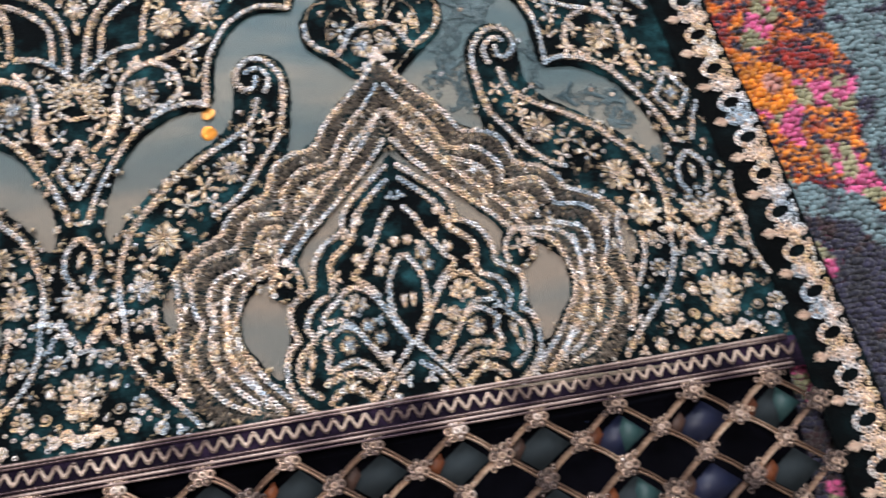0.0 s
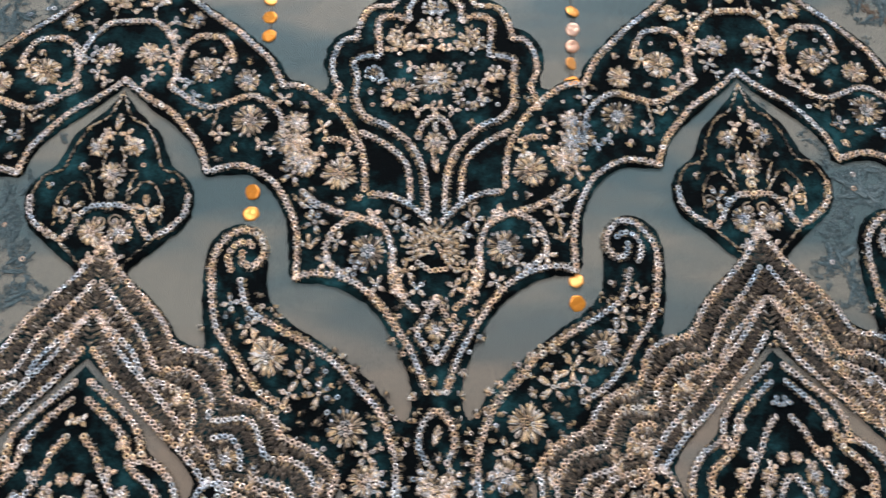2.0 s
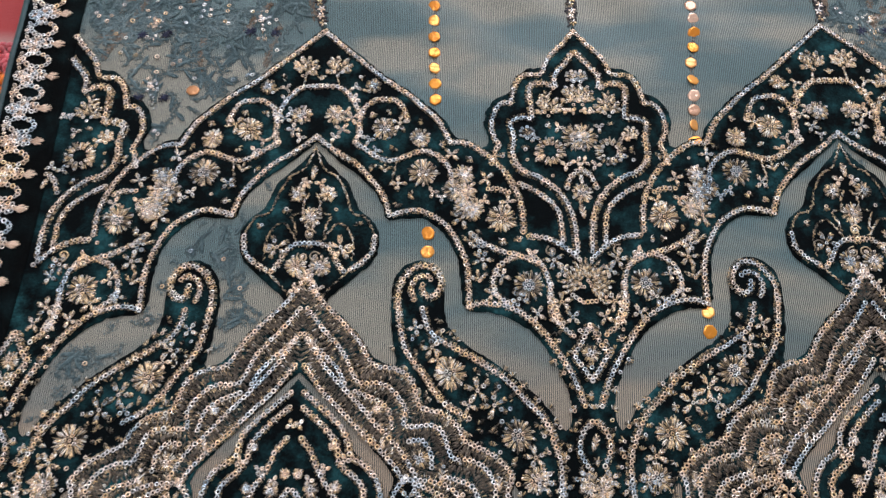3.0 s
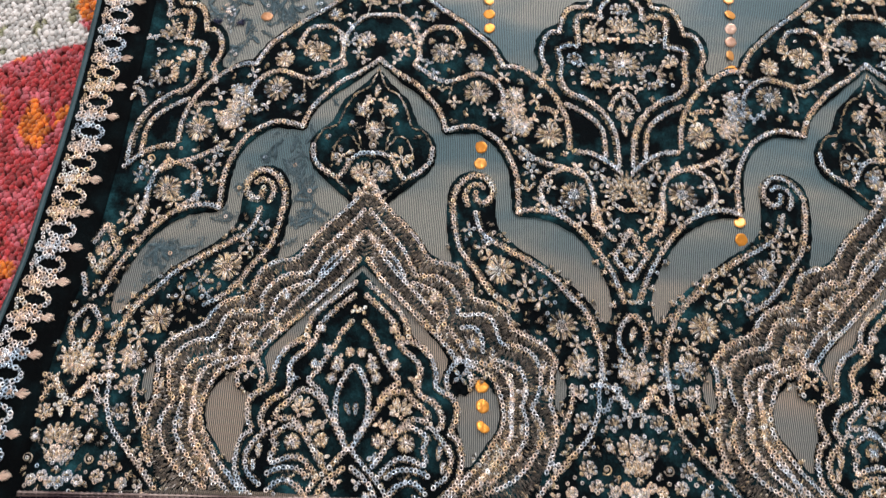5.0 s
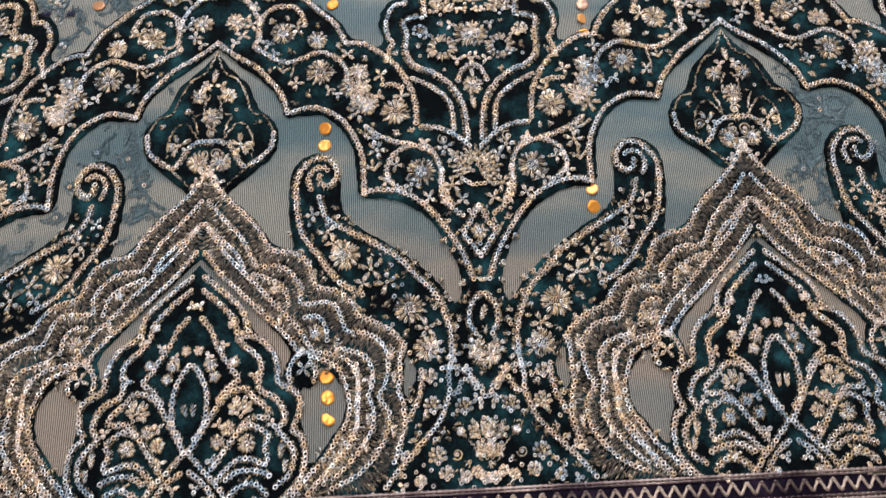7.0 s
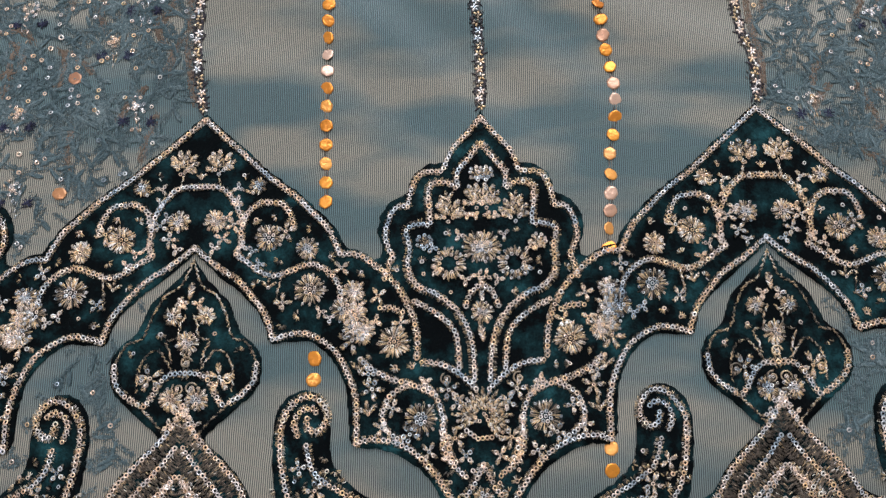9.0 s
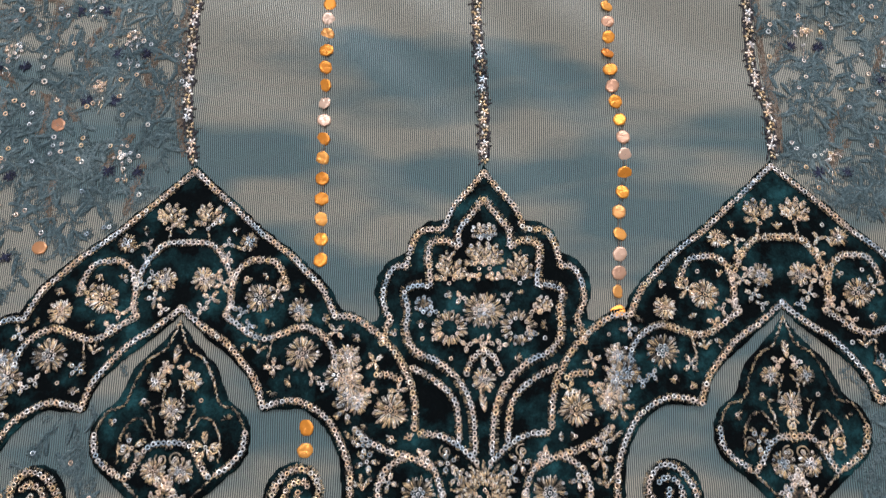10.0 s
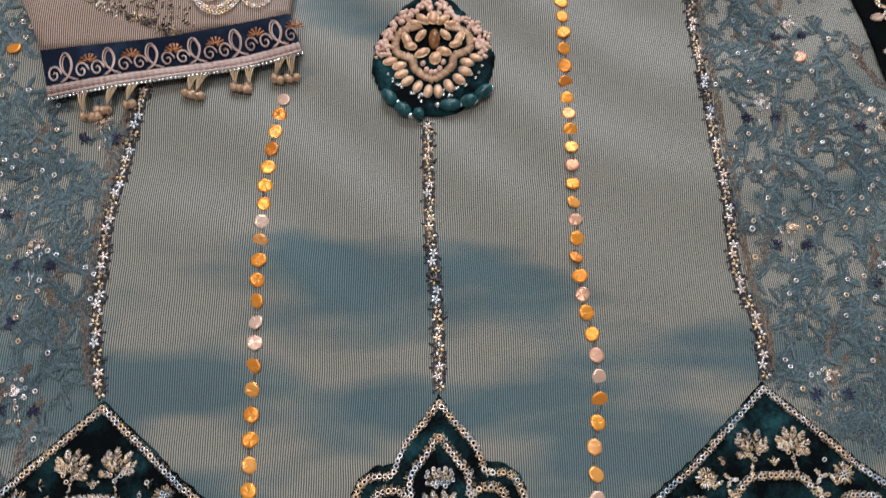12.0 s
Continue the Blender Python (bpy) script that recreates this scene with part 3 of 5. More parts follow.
# flowers: x, y, radius, kind (d daisy, p palmette, c cluster of rings, b bud)
FLOWERS = """-68 3 8.4 d,-36 -26 8.4 d,-55 -5 6 c,-47 -12 6 c,-59 -12 4 c,-77 16 5 c,-102 -13 3.3 d,-82 -36 5 d,-56 -60 3.4 c,-44 -59 2.7 b,-44 -84 3.4 b,-87 -53 4 c,0 -30 4 b,0 -48 8 p,-16 29 3 c,0 12 5 d,-15 -50 4 c,-24 -48 5 c,-85 26 4 c,-74 10 4 c,-28 -36 5 c,-24 -44 4 c,-99 -29 2.7 b,-56 -78 3.4 b,-57 -90 3.4 b,-71 -42 5 b,-45 -47 4 b,-140 109 4 b,
-136 103 3 c,-136 103 3 c,-132 97 5 d,-140 84 6 d,-124 68 6 c,-140 75 3 s,-137 63 3 s,-134 58 6 d,-138 51 3 c,-134 46 3 c,-120 67 3 s,-131 175 7 p,-111 162 5 d,-121 161 3 c,-104 135 7.4 d,-96 138 5 c,-131 144 6 d,-125 146 3 c,-121 154 3 c,-85 129 6 d,-127 135 4 c,-131 130 3 c,-117 131 3 c,-112 128 3 c,-108 122 3 c,-83 109 8.4 d,-96 103 4 c,-66 99 7.2 d,
-61 90 6.4 d,-68 119 4 c,-114 160 3 l,-122 142 4 c,-140 168 2 l,-103 112 3 l,-78 98 3 c,-73 95 3 c,-57 86 5 d,-60 108 4 c,-59 100 4 c,-2 166 4 p,-2 154 7 p,-16 147 7 p,-17 154 3 l,-28 131 4 p,-24 128 3 c,-22 117 3 c,-2 128 8.4 d,-16 120 9 o,-2 114 3 c,-3 144 2 c,-7 144 2 c,-11 134 3 c,-8 112 3 c,0 96 6 d,0 104 3 b,0 86 4 b,
-42 83 8.4 d,-29 47 8.4 d,-34 40 5 c,-42 52 4 c,0 47 15 f,-16 60 5 c,-17 65 3 s,-27 64 3 c,-52 61 5 c,-13 38 5 c,-54 52 4 l,-47 43 4 c,-25 32 4 c,-12 54 4 c,-61 96 6.4 d,-56 89 5.6 d,-62 84 6 c,-54 68 4 c,-50 105 4 c,-39 92 4 c,-51 93 3 c,-62 107 6 d,-8 30 4 c,-58 72 4 l,-138 -20 2.5 c,-122 -30 2.5 d,-120 -48 3.3 d,-137 -42 3 d,
-131 -49 4.1 d,-129 -55 3.4 d,-132 -45 2.5 c,-116 -69 5.4 p,-121 -79 4.1 d,-126 -85 4.1 d,-126 -77 2.7 c,-112 -86 4.8 d,-96 -90 4.1 b,-94 -97 3.3 b,-101 -78 2.5 c,-110 -55 2.7 c,-138 -70 3.4 b,-130 -111 2.7 d,-135 -105 2.7 c,-112 -102 2.5 l,-125 -40 2.5 c,-116 -36 2.7 c,-128 -93 2.7 c,-106 -112 2.7 c,-11 -106 2.2 p,-2 -107 2.5 p,-6 -104 2.2 p,-24 -96 4.1 p,-20 -104 3.1 p,-13 -86 2.7 d,-15 -96 2.7 s,-26 -73 4.1 p,
-11 -74 4.1 p,-3 -85 6.1 p,-2 -94 4.8 p,-27 -59 3.4 p,-5 -71 2.5 c,-3 -74 2.7 b,-32 -107 2.5 p,-40 -109 2.5 c,-40 -95 2.7 c,-28 -46 7 d,-9 -57 2.5 c,-3 -51 5.4 d,-6 -46 5 c""".replace("\n", "")


def copies(x):
    """The quarter repeat, laid out over the whole hem."""
    return (x, -x, -280 - x, 280 + x, x - 280, 280 - x)


def is_velvet(x, y):
    c = np.array([[x, y]]) / MM
    c[0, 0] = -abs(((c[0, 0] + 140) % 280) - 140)
    return not any(within(c, np.array(w, float))[0] for w in WINDOWS)


# upper edge of the velvet over one quarter
EDGE = [(-140, 201), (-127, 189), (-115, 178), (-104, 168), (-92, 159), (-82, 150), (-74, 142), (-69, 135), (-66, 129), (-60, 128), (-52, 123), (-49, 124), (-48, 129), (-51, 136), (-50, 144), (-45, 152), (-39, 155), (-36, 156), (-36, 160), (-33, 166), (-27, 171), (-19, 172), (-17, 174), (-15, 180), (-9, 187), (-3, 194), (0, 200)]


def velvet_outline():
    q = EDGE
    right = [(-x, y) for x, y in reversed(q)][1:]
    mid = q + right
    lft = [(-280 - x, y) for x, y in reversed(q)][:-1]
    rgt = [(280 + x, y) for x, y in q[:0]] + [(280 + x, y) for x, y in q][1:]
    over = [(-320, y) for y in (150,)]
    top = over + lft + mid + rgt + [(320, 150)]
    loop = [(320, -116)] + [(x, -116) for x in range(300, -301, -20)] + [(-320, -116)] + top
    return np.array(loop, float) * MM


def rough_loop(pts, amp=0.25 * MM, step=2.0 * MM):
    """The outline with the slight unevenness of a cut pile edge."""
    out = []
    p = np.asarray(pts, float)
    for a, b in zip(p, np.roll(p, -1, 0)):
        n = max(1, int(np.linalg.norm(b - a) / step))
        for i in range(n):
            out.append(a + (b - a) * i / n + rng.normal(0, amp, 2))
    return np.array(out)


def build_velvet():
    holes = []
    for w in WINDOWS:
        w = np.array(w, float)
        axial = abs(w[0, 0] + 140) < 1
        for s in (1, -1):
            if axial:
                whole = np.vstack([w, np.c_[-280 - w[::-1, 0], w[::-1, 1]][1:-1]])
                if abs(w[-1, 0] + 140) < 1:
                    whole = np.vstack([w, np.c_[-280 - w[::-1, 0], w[::-1, 1]]])
                hs = [whole]
            else:
                hs = [w, np.c_[-280 - w[:, 0], w[:, 1]]]
            for h in hs:
                nxt = np.roll(h, -1, 0)
                h = np.stack([0.75 * h + 0.25 * nxt, 0.25 * h + 0.75 * nxt], 1).reshape(-1, 2)
                h[:, 0] *= s
                holes.append(rough_loop(h * MM, 0.22 * MM))
    me = slab("velvet_applique", rough_loop(velvet_outline()), 0.1 * MM, 1.1 * MM, VELVET, 5 * MM, holes, lambda x, y: inside_edges(x, y, -4 * MM))
    part("velvet_applique", me, tunic, "dark teal crushed velvet applique with cut-out windows")


def thread_line(p, ci):
    """A couched line of gold thread, with short stitches across it."""
    xy, h = smooth_line(p, 0.5 * MM)
    pile = Pile()
    for (x, y), a in zip(xy, h):
        if inside_edges(x, y, 2 * MM) and (ci < 4 or abs(x) > 0.28):
            stitch(pile, x + rng.normal(0, 0.2) * MM, y + rng.normal(0, 0.2) * MM, a + rng.choice((-0.6, 0.6)), rng.uniform(1.3, 2.1) * MM, rng.uniform(0.4, 0.6) * MM)
    if pile.n:
        part("thread_line", pile.mesh("thread_line", ZARI), tunic)


def build_chain(name, pts, side, length):
    pts = np.array(pts, float)
    for ci, fx in enumerate(((1, 0), (-1, 0), (-1, -280), (1, 280), (1, -280), (-1, 280))):
        p = pts.copy()
        p[:, 0] = fx[0] * p[:, 0] + fx[1]
        flip = fx[0]
        p = p * MM
        if not any(inside_edges(*q) for q in p):
            continue
        if side is None:
            thread_line(p, ci)
            continue
        xy, h = smooth_line(p, 2.25 * MM)
        rings, bed = Pile(), Pile()
        for (x, y), a in zip(xy, h):
            if inside_edges(x, y, 2 * MM) and (fx[1] == 0 or ci < 4 or abs(x) > 0.28):
                ring(rings, x + rng.normal(0, 0.12) * MM, y + rng.normal(0, 0.12) * MM, 1.9 * MM, rng.uniform(0.92, 1.12))
        if not rings.n:
            continue
        ob = part("sequin_chain", rings.mesh("sequin_chain", RING), tunic)
        xs, hs = smooth_line(p, 0.62 * MM)
        for (x, y), a in zip(xs, hs):
            if not inside_edges(x, y, 2 * MM) or not (ci < 4 or abs(x) > 0.28):
                continue
            for sd in (1, -1):
                L = min(length, 2.0) * rng.uniform(0.55, 0.95) * MM if sd == side * flip else rng.uniform(0.5, 1.0) * MM
                if L > 0.2 * MM and (sd == side * flip or rng.uniform() < 0.8):
                    b = a + sd * math.pi / 2
                    o = 1.0 * MM + L / 2
                    stitch(bed, x + o * math.cos(b), y + o * math.sin(b), b + rng.normal(0, 0.1), L, rng.uniform(0.34, 0.5) * MM)
        if bed.n:
            part("thread_edging", bed.mesh("thread_edging", ZARI), ob)


def thread_leaf(pile, x, y, a, length, wide, z=1.35 * MM):
    """A small leaf of slanting satin stitches from its foot at (x, y), pointing along a."""
    n = max(3, int(length / (0.5 * MM)))
    for i in range(n):
        u = (i + 0.5) / n
        w = wide * math.sin(math.pi * (0.12 + 0.80 * u)) * 0.5
        px, py = x + u * length * math.cos(a), y + u * length * math.sin(a)
        for sd in (1, -1):
            b = a + sd * 0.75
            stitch(pile, px + 0.5 * w * math.cos(b), py + 0.5 * w * math.sin(b), b, w + 0.5 * MM, 0.5 * MM, z + 0.25 * MM * math.sin(math.pi * u))


def flower_pile(kind, r):
    """Thread and sequin work of one flower, about its own middle."""
    th, sq = Pile(), Pile()
    r = r * MM
    if kind in "do":
        n = max(8, int(2 * math.pi * r / (2.3 * MM)))
        inner = 0.5 if kind == "o" else 0.36
        for i in range(n):
            a = 2 * math.pi * i / n + rng.normal(0, 0.05)
            out = r * rng.uniform(0.88, 1.06)
            half = 0.82 * math.pi / n
            for o in (-1.0, -0.5, 0.0, 0.5, 1.0):
                q0, q1 = inner * r * rng.uniform(0.8, 1.3), out * (1 - 0.16 * o * o) * rng.uniform(0.9, 1.03)
                m, b = (q0 + q1) / 2, a + o * half
                stitch(th, m * math.cos(b), m * math.sin(b), b, q1 - q0, rng.uniform(0.42, 0.6) * MM, rng.uniform(1.3, 1.75) * MM)
            if i % 2 == 0 and r > 5.5 * MM:
                ring(sq, 0.86 * out * math.cos(a), 0.86 * out * math.sin(a), 2.0 * MM, 0.62)
        m = 7 if r > 7.5 * MM else 6 if r > 5.5 * MM else 4
        d = 0.5 * r if kind == "o" else min(2.4 * MM, r * 0.34)
        for i in range(m if kind == "d" else 10):
            a = i * 2 * math.pi / (m if kind == "d" else 10) + 0.3
            ring(sq, d * math.cos(a), d * math.sin(a), 2.15 * MM, 0.82)
        if kind == "d":
            ring(sq, 0, 0, 2.3 * MM, 0.85)
    elif kind == "p":
        for a, L in ((0.0, 1.55), (0.42, 1.5), (-0.42, 1.5), (0.85, 1.3), (-0.85, 1.3), (1.35, 1.0), (-1.35, 1.0)):
            b = math.pi / 2 + a + rng.normal(0, 0.08)
            thread_leaf(th, 0.2 * r * math.cos(b), -0.6 * r + 0.2 * r * math.sin(b), b, (L - 0.2) * r, 0.6 * r)
            for q in (L - 0.15, L - 0.55)[: 2 if r > 4.5 * MM else 1]:
                ring(sq, q * r * math.cos(b), -0.6 * r + q * r * math.sin(b), 2.0 * MM, rng.uniform(0.6, 0.85))
        for x, y in ((0, -0.9), (-0.3, -0.6), (0.3, -0.6)):
            ring(sq, x * r, y * r, 2.1 * MM, 0.85)
    elif kind == "f":
        for k in range(19):
            a = math.pi / 2 + (k - 9) * 0.245
            L = r * (0.95 - 0.16 * (k % 2)) * rng.uniform(0.94, 1.04)
            thread_leaf(th, 0.22 * r * math.cos(a), 0.22 * r * math.sin(a), a, L - 0.22 * r, 2.6 * MM)
            if k % 2:
                ring(sq, L * math.cos(a), L * math.sin(a), 2.0 * MM, 0.7)
        for i in range(7):
            ring(sq, (i - 3) * 2.0 * MM, (-0.66 + 0.05 * abs(i - 3)) * r, 2.1 * MM, 1.05)
            ring(sq, (i - 3) * 1.2 * MM, rng.normal(0, 0.15) * r, 2.2 * MM, 0.8)
    elif kind == "c":
        n = 3 if r < 3.5 * MM else 4 if r < 4.5 * MM else 5
        for i in range(n):
            a = 2 * math.pi * i / n + rng.uniform(-0.2, 0.2)
            thread_leaf(th, 0.15 * r * math.cos(a), 0.15 * r * math.sin(a), a, 0.95 * r, 0.6 * r)
            ring(sq, r * 0.62 * math.cos(a), r * 0.62 * math.sin(a), 2.0 * MM, rng.uniform(0.8, 1.05))
        ring(sq, 0, 0, 2.0 * MM, 0.8)
    elif kind == "s":
        pts = [(r * (1.0 - k / 15) * math.cos(k * 0.75), r * (1.0 - k / 15) * math.sin(k * 0.75)) for k in range(13)]
        cord(th, pts, 0.4 * MM, 1.5 * MM, 5, True)
        ring(sq, 0, 0, 1.8 * MM, 0.7)
    elif kind == "l":
        for a in (-0.9, 0.0, 0.9):
            thread_leaf(th, 0.0, -0.6 * r, math.pi / 2 + a, 1.5 * r, 0.6 * r)
        ring(sq, 0, -0.6 * r, 1.9 * MM, 0.75)
    else:
        thread_leaf(th, 0.0, -r, math.pi / 2, 2 * r, 1.15 * r)
        for k in range(3):
            ring(sq, 0, (k - 1) * 0.5 * r, 2.0 * MM, 0.75)
    return th, sq


def build_flowers():
    made = {}
    for row in FLOWERS.split(","):
        x, y, r, kind = row.split()
        x, y, r = float(x), float(y), float(r)
        if (kind, r) not in made:
            made[kind, r] = []
            for _ in range(2):
                th, sq = flower_pile(kind, r)
                made[kind, r].append((th.mesh("thread_flower", ZARI, False), sq.mesh("sequin_center", RING, False)))
        seen = set()
        for ci, cx in enumerate(copies(x)):
            if round(cx) in seen or not inside_edges(cx * MM, y * MM, (r - 1) * MM):
                continue
            seen.add(round(cx))
            at = lie(np.array([cx * MM, y * MM, 0.0]))
            turn = rng.normal(0, 9) if kind in "pbfl" else rng.uniform(0, 360)
            a, b = made[kind, r][int(rng.integers(2))]
            ob = part("thread_flower", a, tunic, m=pose(*at, 0, 0, turn))
            part("sequin_center", b, ob, "silver and copper ring sequins")


def build_filler():
    """Small leaves and single sequins scattered over the velvet between the motifs."""
    taken = []
    for row in FLOWERS.split(","):
        x, y, r, k = row.split()
        taken.append((float(x), float(y), float(r) + 1.0))
    for n, (pts, *_r) in LINES.items():
        xy, _h = smooth_line(np.array(pts, float), 3.0)
        taken += [(x, y, 2.6) for x, y in xy]
    bare = [(-24, 84, 11), (-140, 185, 12), (-110, 30, 5), (-140, 140, 9), (-140, 150, 9), (-60, 104, 4), (-140, -40, 5), (-70, -26, 4), (-4, -96, 5), (-18, -40, 4)]
    edge = np.array(EDGE + [(0, -114), (-140, -114)], float)
    t = np.array(taken + bare)
    spots = []
    for _ in range(4200):
        x, y = rng.uniform(-140, 0), rng.uniform(-112, 196)
        if not within(np.array([[x, y]]), edge - (0, 4))[0] or not is_velvet(x * MM, y * MM):
            continue
        if ((t[:, 0] - x) ** 2 + (t[:, 1] - y) ** 2 < t[:, 2] ** 2).any():
            continue
        if within(np.array([[x, y]]), np.array(DOME_BAND, float))[0]:
            continue
        if x < -90 and y < 0:
            continue
        high = y > 25
        near = ((t[:, 0] - x) ** 2 + (t[:, 1] - y) ** 2 < (t[:, 2] + (2.0 if high else 0.4)) ** 2).any()
        if near or (high and rng.uniform() < 0.35):
            continue
        spots.append((x, y, x < -46 and y < 20))
        t = np.vstack([t, (x, y, 3.6 if high else 2.9)])
    for fx in ((1, 0), (-1, 0), (-1, -280), (1, 280), (1, -280), (-1, 280)):
        th, sq = Pile(), Pile()
        for x, y, dome in spots:
            X, Y = (fx[0] * x + fx[1]) * MM, y * MM
            if not inside_edges(X, Y, 3 * MM) or (abs(fx[1]) and abs(X) < 0.14):
                continue
            k = rng.uniform()
            a = rng.uniform(0, 6.28)
            if k < 0.62 and not dome:
                ring(sq, X, Y, 1.9 * MM, rng.uniform(0.75, 1.0))
            if k > 0.15:
                n = int(rng.integers(5, 9))
                for i in range(n):
                    b = a + (i - (n - 1) / 2) * 0.42
                    stitch(th, X + 1.7 * MM * math.cos(b), Y + 1.7 * MM * math.sin(b), b, 2.0 * MM, 0.6 * MM)
        if sq.n:
            part("sequin_scatter", sq.mesh("sequin_scatter", RING), tunic, "single ring sequins sewn between the motifs", kind="stuff")
        if th.n:
            part("stitch_scatter", th.mesh("stitch_scatter", ZARI), tunic, "short gold leaf stitches between the motifs", kind="stuff")


DOME_BAND = [(-140, 52), *LINES["dome_a"][0][1:], *LINES["dome_a_low"][0][1:], (-54, -110), (-87, -111), *LINES["wing_b"][0][::-1][1:], *LINES["dome_d"][0][::-1], (-140, 10)]


def build_satin():
    """Dense dull satin work that fills the bands of each dome between its chains."""
    xs, hs = [], []
    for n, (pts, *_r) in LINES.items():
        xy, h = smooth_line(np.array(pts, float), 0.8)
        xs.append(xy)
        hs.append(h)
    xs, hs = np.vstack(xs), np.concatenate(hs)
    poly = np.array(DOME_BAND, float)
    lo, hi = poly.min(0), poly.max(0)
    c = rng.uniform(lo, hi, (26000, 2))
    c = c[within(c, poly)]
    rows = []
    for x, y in c:
        q = (xs[:, 0] - x) ** 2 + (xs[:, 1] - y) ** 2
        i = int(q.argmin())
        side = math.cos(hs[i]) * (y - xs[i, 1]) - math.sin(hs[i]) * (x - xs[i, 0])
        if q[i] > (1.7 if side < 0 else 2.2) ** 2:
            rows.append((x, y, hs[i] + math.pi / 2))
    for fx in ((1, 0), (-1, 0), (-1, -280), (1, 280)):
        a, b = Pile(), Pile()
        for x, y, h in rows:
            X = (fx[0] * x + fx[1]) * MM
            if inside_edges(X, y * MM, 3 * MM):
                stitch(a if rng.uniform() < 0.88 else b, X, y * MM, (h if fx[0] > 0 else math.pi - h) + rng.normal(0, 0.12), rng.uniform(1.6, 2.4) * MM, rng.uniform(0.42, 0.6) * MM, 1.1 * MM)
        part("satin_fill", a.mesh("satin_fill", DULL), tunic, "dull bronze satin stitching", kind="stuff")
        part("gold_fill", b.mesh("gold_fill", ZARI), tunic, "gold satin stitching", kind="stuff")


# ---------------------------------------------------------------- the sheer body, discs and lace
def build_body():
    y0, y1 = -0.118, 0.47
    left = [(edge_left(y) - 4 * MM, y) for y in np.arange(y1, y0, -0.02)]
    right = [(edge_right(y) + 4 * MM, y) for y in np.arange(y0, y1, 0.02)]
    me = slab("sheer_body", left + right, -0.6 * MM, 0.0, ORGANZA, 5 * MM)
    part("sheer_body", me, tunic, "grey teal striped organza with fold shading painted in")


def disc_mesh(seed):
    """A slightly dished, uneven metal disc with a thread hole."""
    r = np.random.default_rng(seed)
    n = 18
    v, f = [], []
    rad = [0.08, 1.2, 2.5, 3.15, 3.4]
    hgt = [0.55, 0.6, 0.6, 0.5, 0.1]
    facet = r.normal(0, 0.08, n)
    for k, (q, z) in enumerate(zip(rad, hgt)):
        for i in range(n):
            a = 2 * math.pi * i / n
            s = 1 + (0.05 * math.sin(2 * a + seed) + 0.04 * math.cos(6 * a + seed) if k > 1 else 0)
            v.append((q * s * math.cos(a) * MM, q * s * math.sin(a) * MM, (z + (facet[i] if 0 < k < 4 else 0)) * MM))
        if k:
            f += [[(k - 1) * n + i, k * n + i, k * n + (i + 1) % n, (k - 1) * n + (i + 1) % n] for i in range(n)]
    p = Pile()
    p.add(v, f)
    return p.mesh("gold_disc", DISC, False)


LEFT_DISCS = [(-80, 66), (-80, 76)] + [(-77 - 2 * math.sin((y - 150) / 60), y) for y in np.arange(153, 230, 10.1)] + [(-79, y) for y in np.arange(232.7, 300, 9.1)] + [(-79 + (y - 299) * 0.13, y) for y in np.arange(305.5, 349, 9.0)]
RIGHT_DISCS = [(59, 22), (59, 32)] + [(63 + (y - 128) * 0.075, y) for y in np.arange(128, 160, 9.0)] + [(65.5, y) for y in (165, 176)] + [(66.5 + 3.2 * math.sin((y - 180) / 17), y) for y in np.arange(186, 236, 9.6)] + [(66 - (y - 234) * 0.13, y) for y in np.arange(242, 262, 8.6)] + [(63.5, y) for y in np.arange(268, 400, 9.0)]


def build_discs():
    kinds = [disc_mesh(s) for s in range(5)]
    extra = [(-76, -57), (-75.5, -67), (-75, -77), (-209, 222), (-210, 160), (-202, 369), (183, 362), (-225, 300)]
    for x, y in LEFT_DISCS + RIGHT_DISCS + extra:
        at = lie(np.array([x * MM, (y - 0.0) * MM, 0.25 * MM]))
        s = rng.uniform(0.95, 1.08)
        part("gold_disc", kinds[int(rng.integers(5))], tunic, "gold faceted mirror disc", m=pose(*at, rng.normal(0, 11), rng.normal(0, 11), rng.uniform(0, 360)) @ Matrix.Scale(s, 4))
    for col in (LEFT_DISCS[2:], RIGHT_DISCS[2:]):
        tie = Pile()
        for (xa, ya), (xb, yb) in zip(col, col[1:]):
            for o in (-0.5, 0.6):
                cord(tie, [((xa + o) * MM, (ya + 2.4) * MM), ((xb + o * 1.3) * MM, (yb - 2.4) * MM)], 0.2 * MM, 0.25 * MM, 4)
        part("disc_thread", tie.mesh("disc_thread", DULL), tunic)


def star_mesh(seed):
    r = np.random.default_rng(seed)
    p = Pile()
    for i in range(5):
        a = 2 * math.pi * i / 5 + 0.3
        v, f = ball(1.0 * MM, 1.35, 0.62, 0.5, 6, 4)
        p.add(turned(v, a) + (1.25 * MM * math.cos(a), 1.25 * MM * math.sin(a), 0.75 * MM), f)
    v, f = torus(0.55 * MM, 0.25 * MM, 8, 4)
    p.add(v + (0, 0, 1.2 * MM), f)
    return p.mesh("star", RING if seed % 3 else ZARI, False)


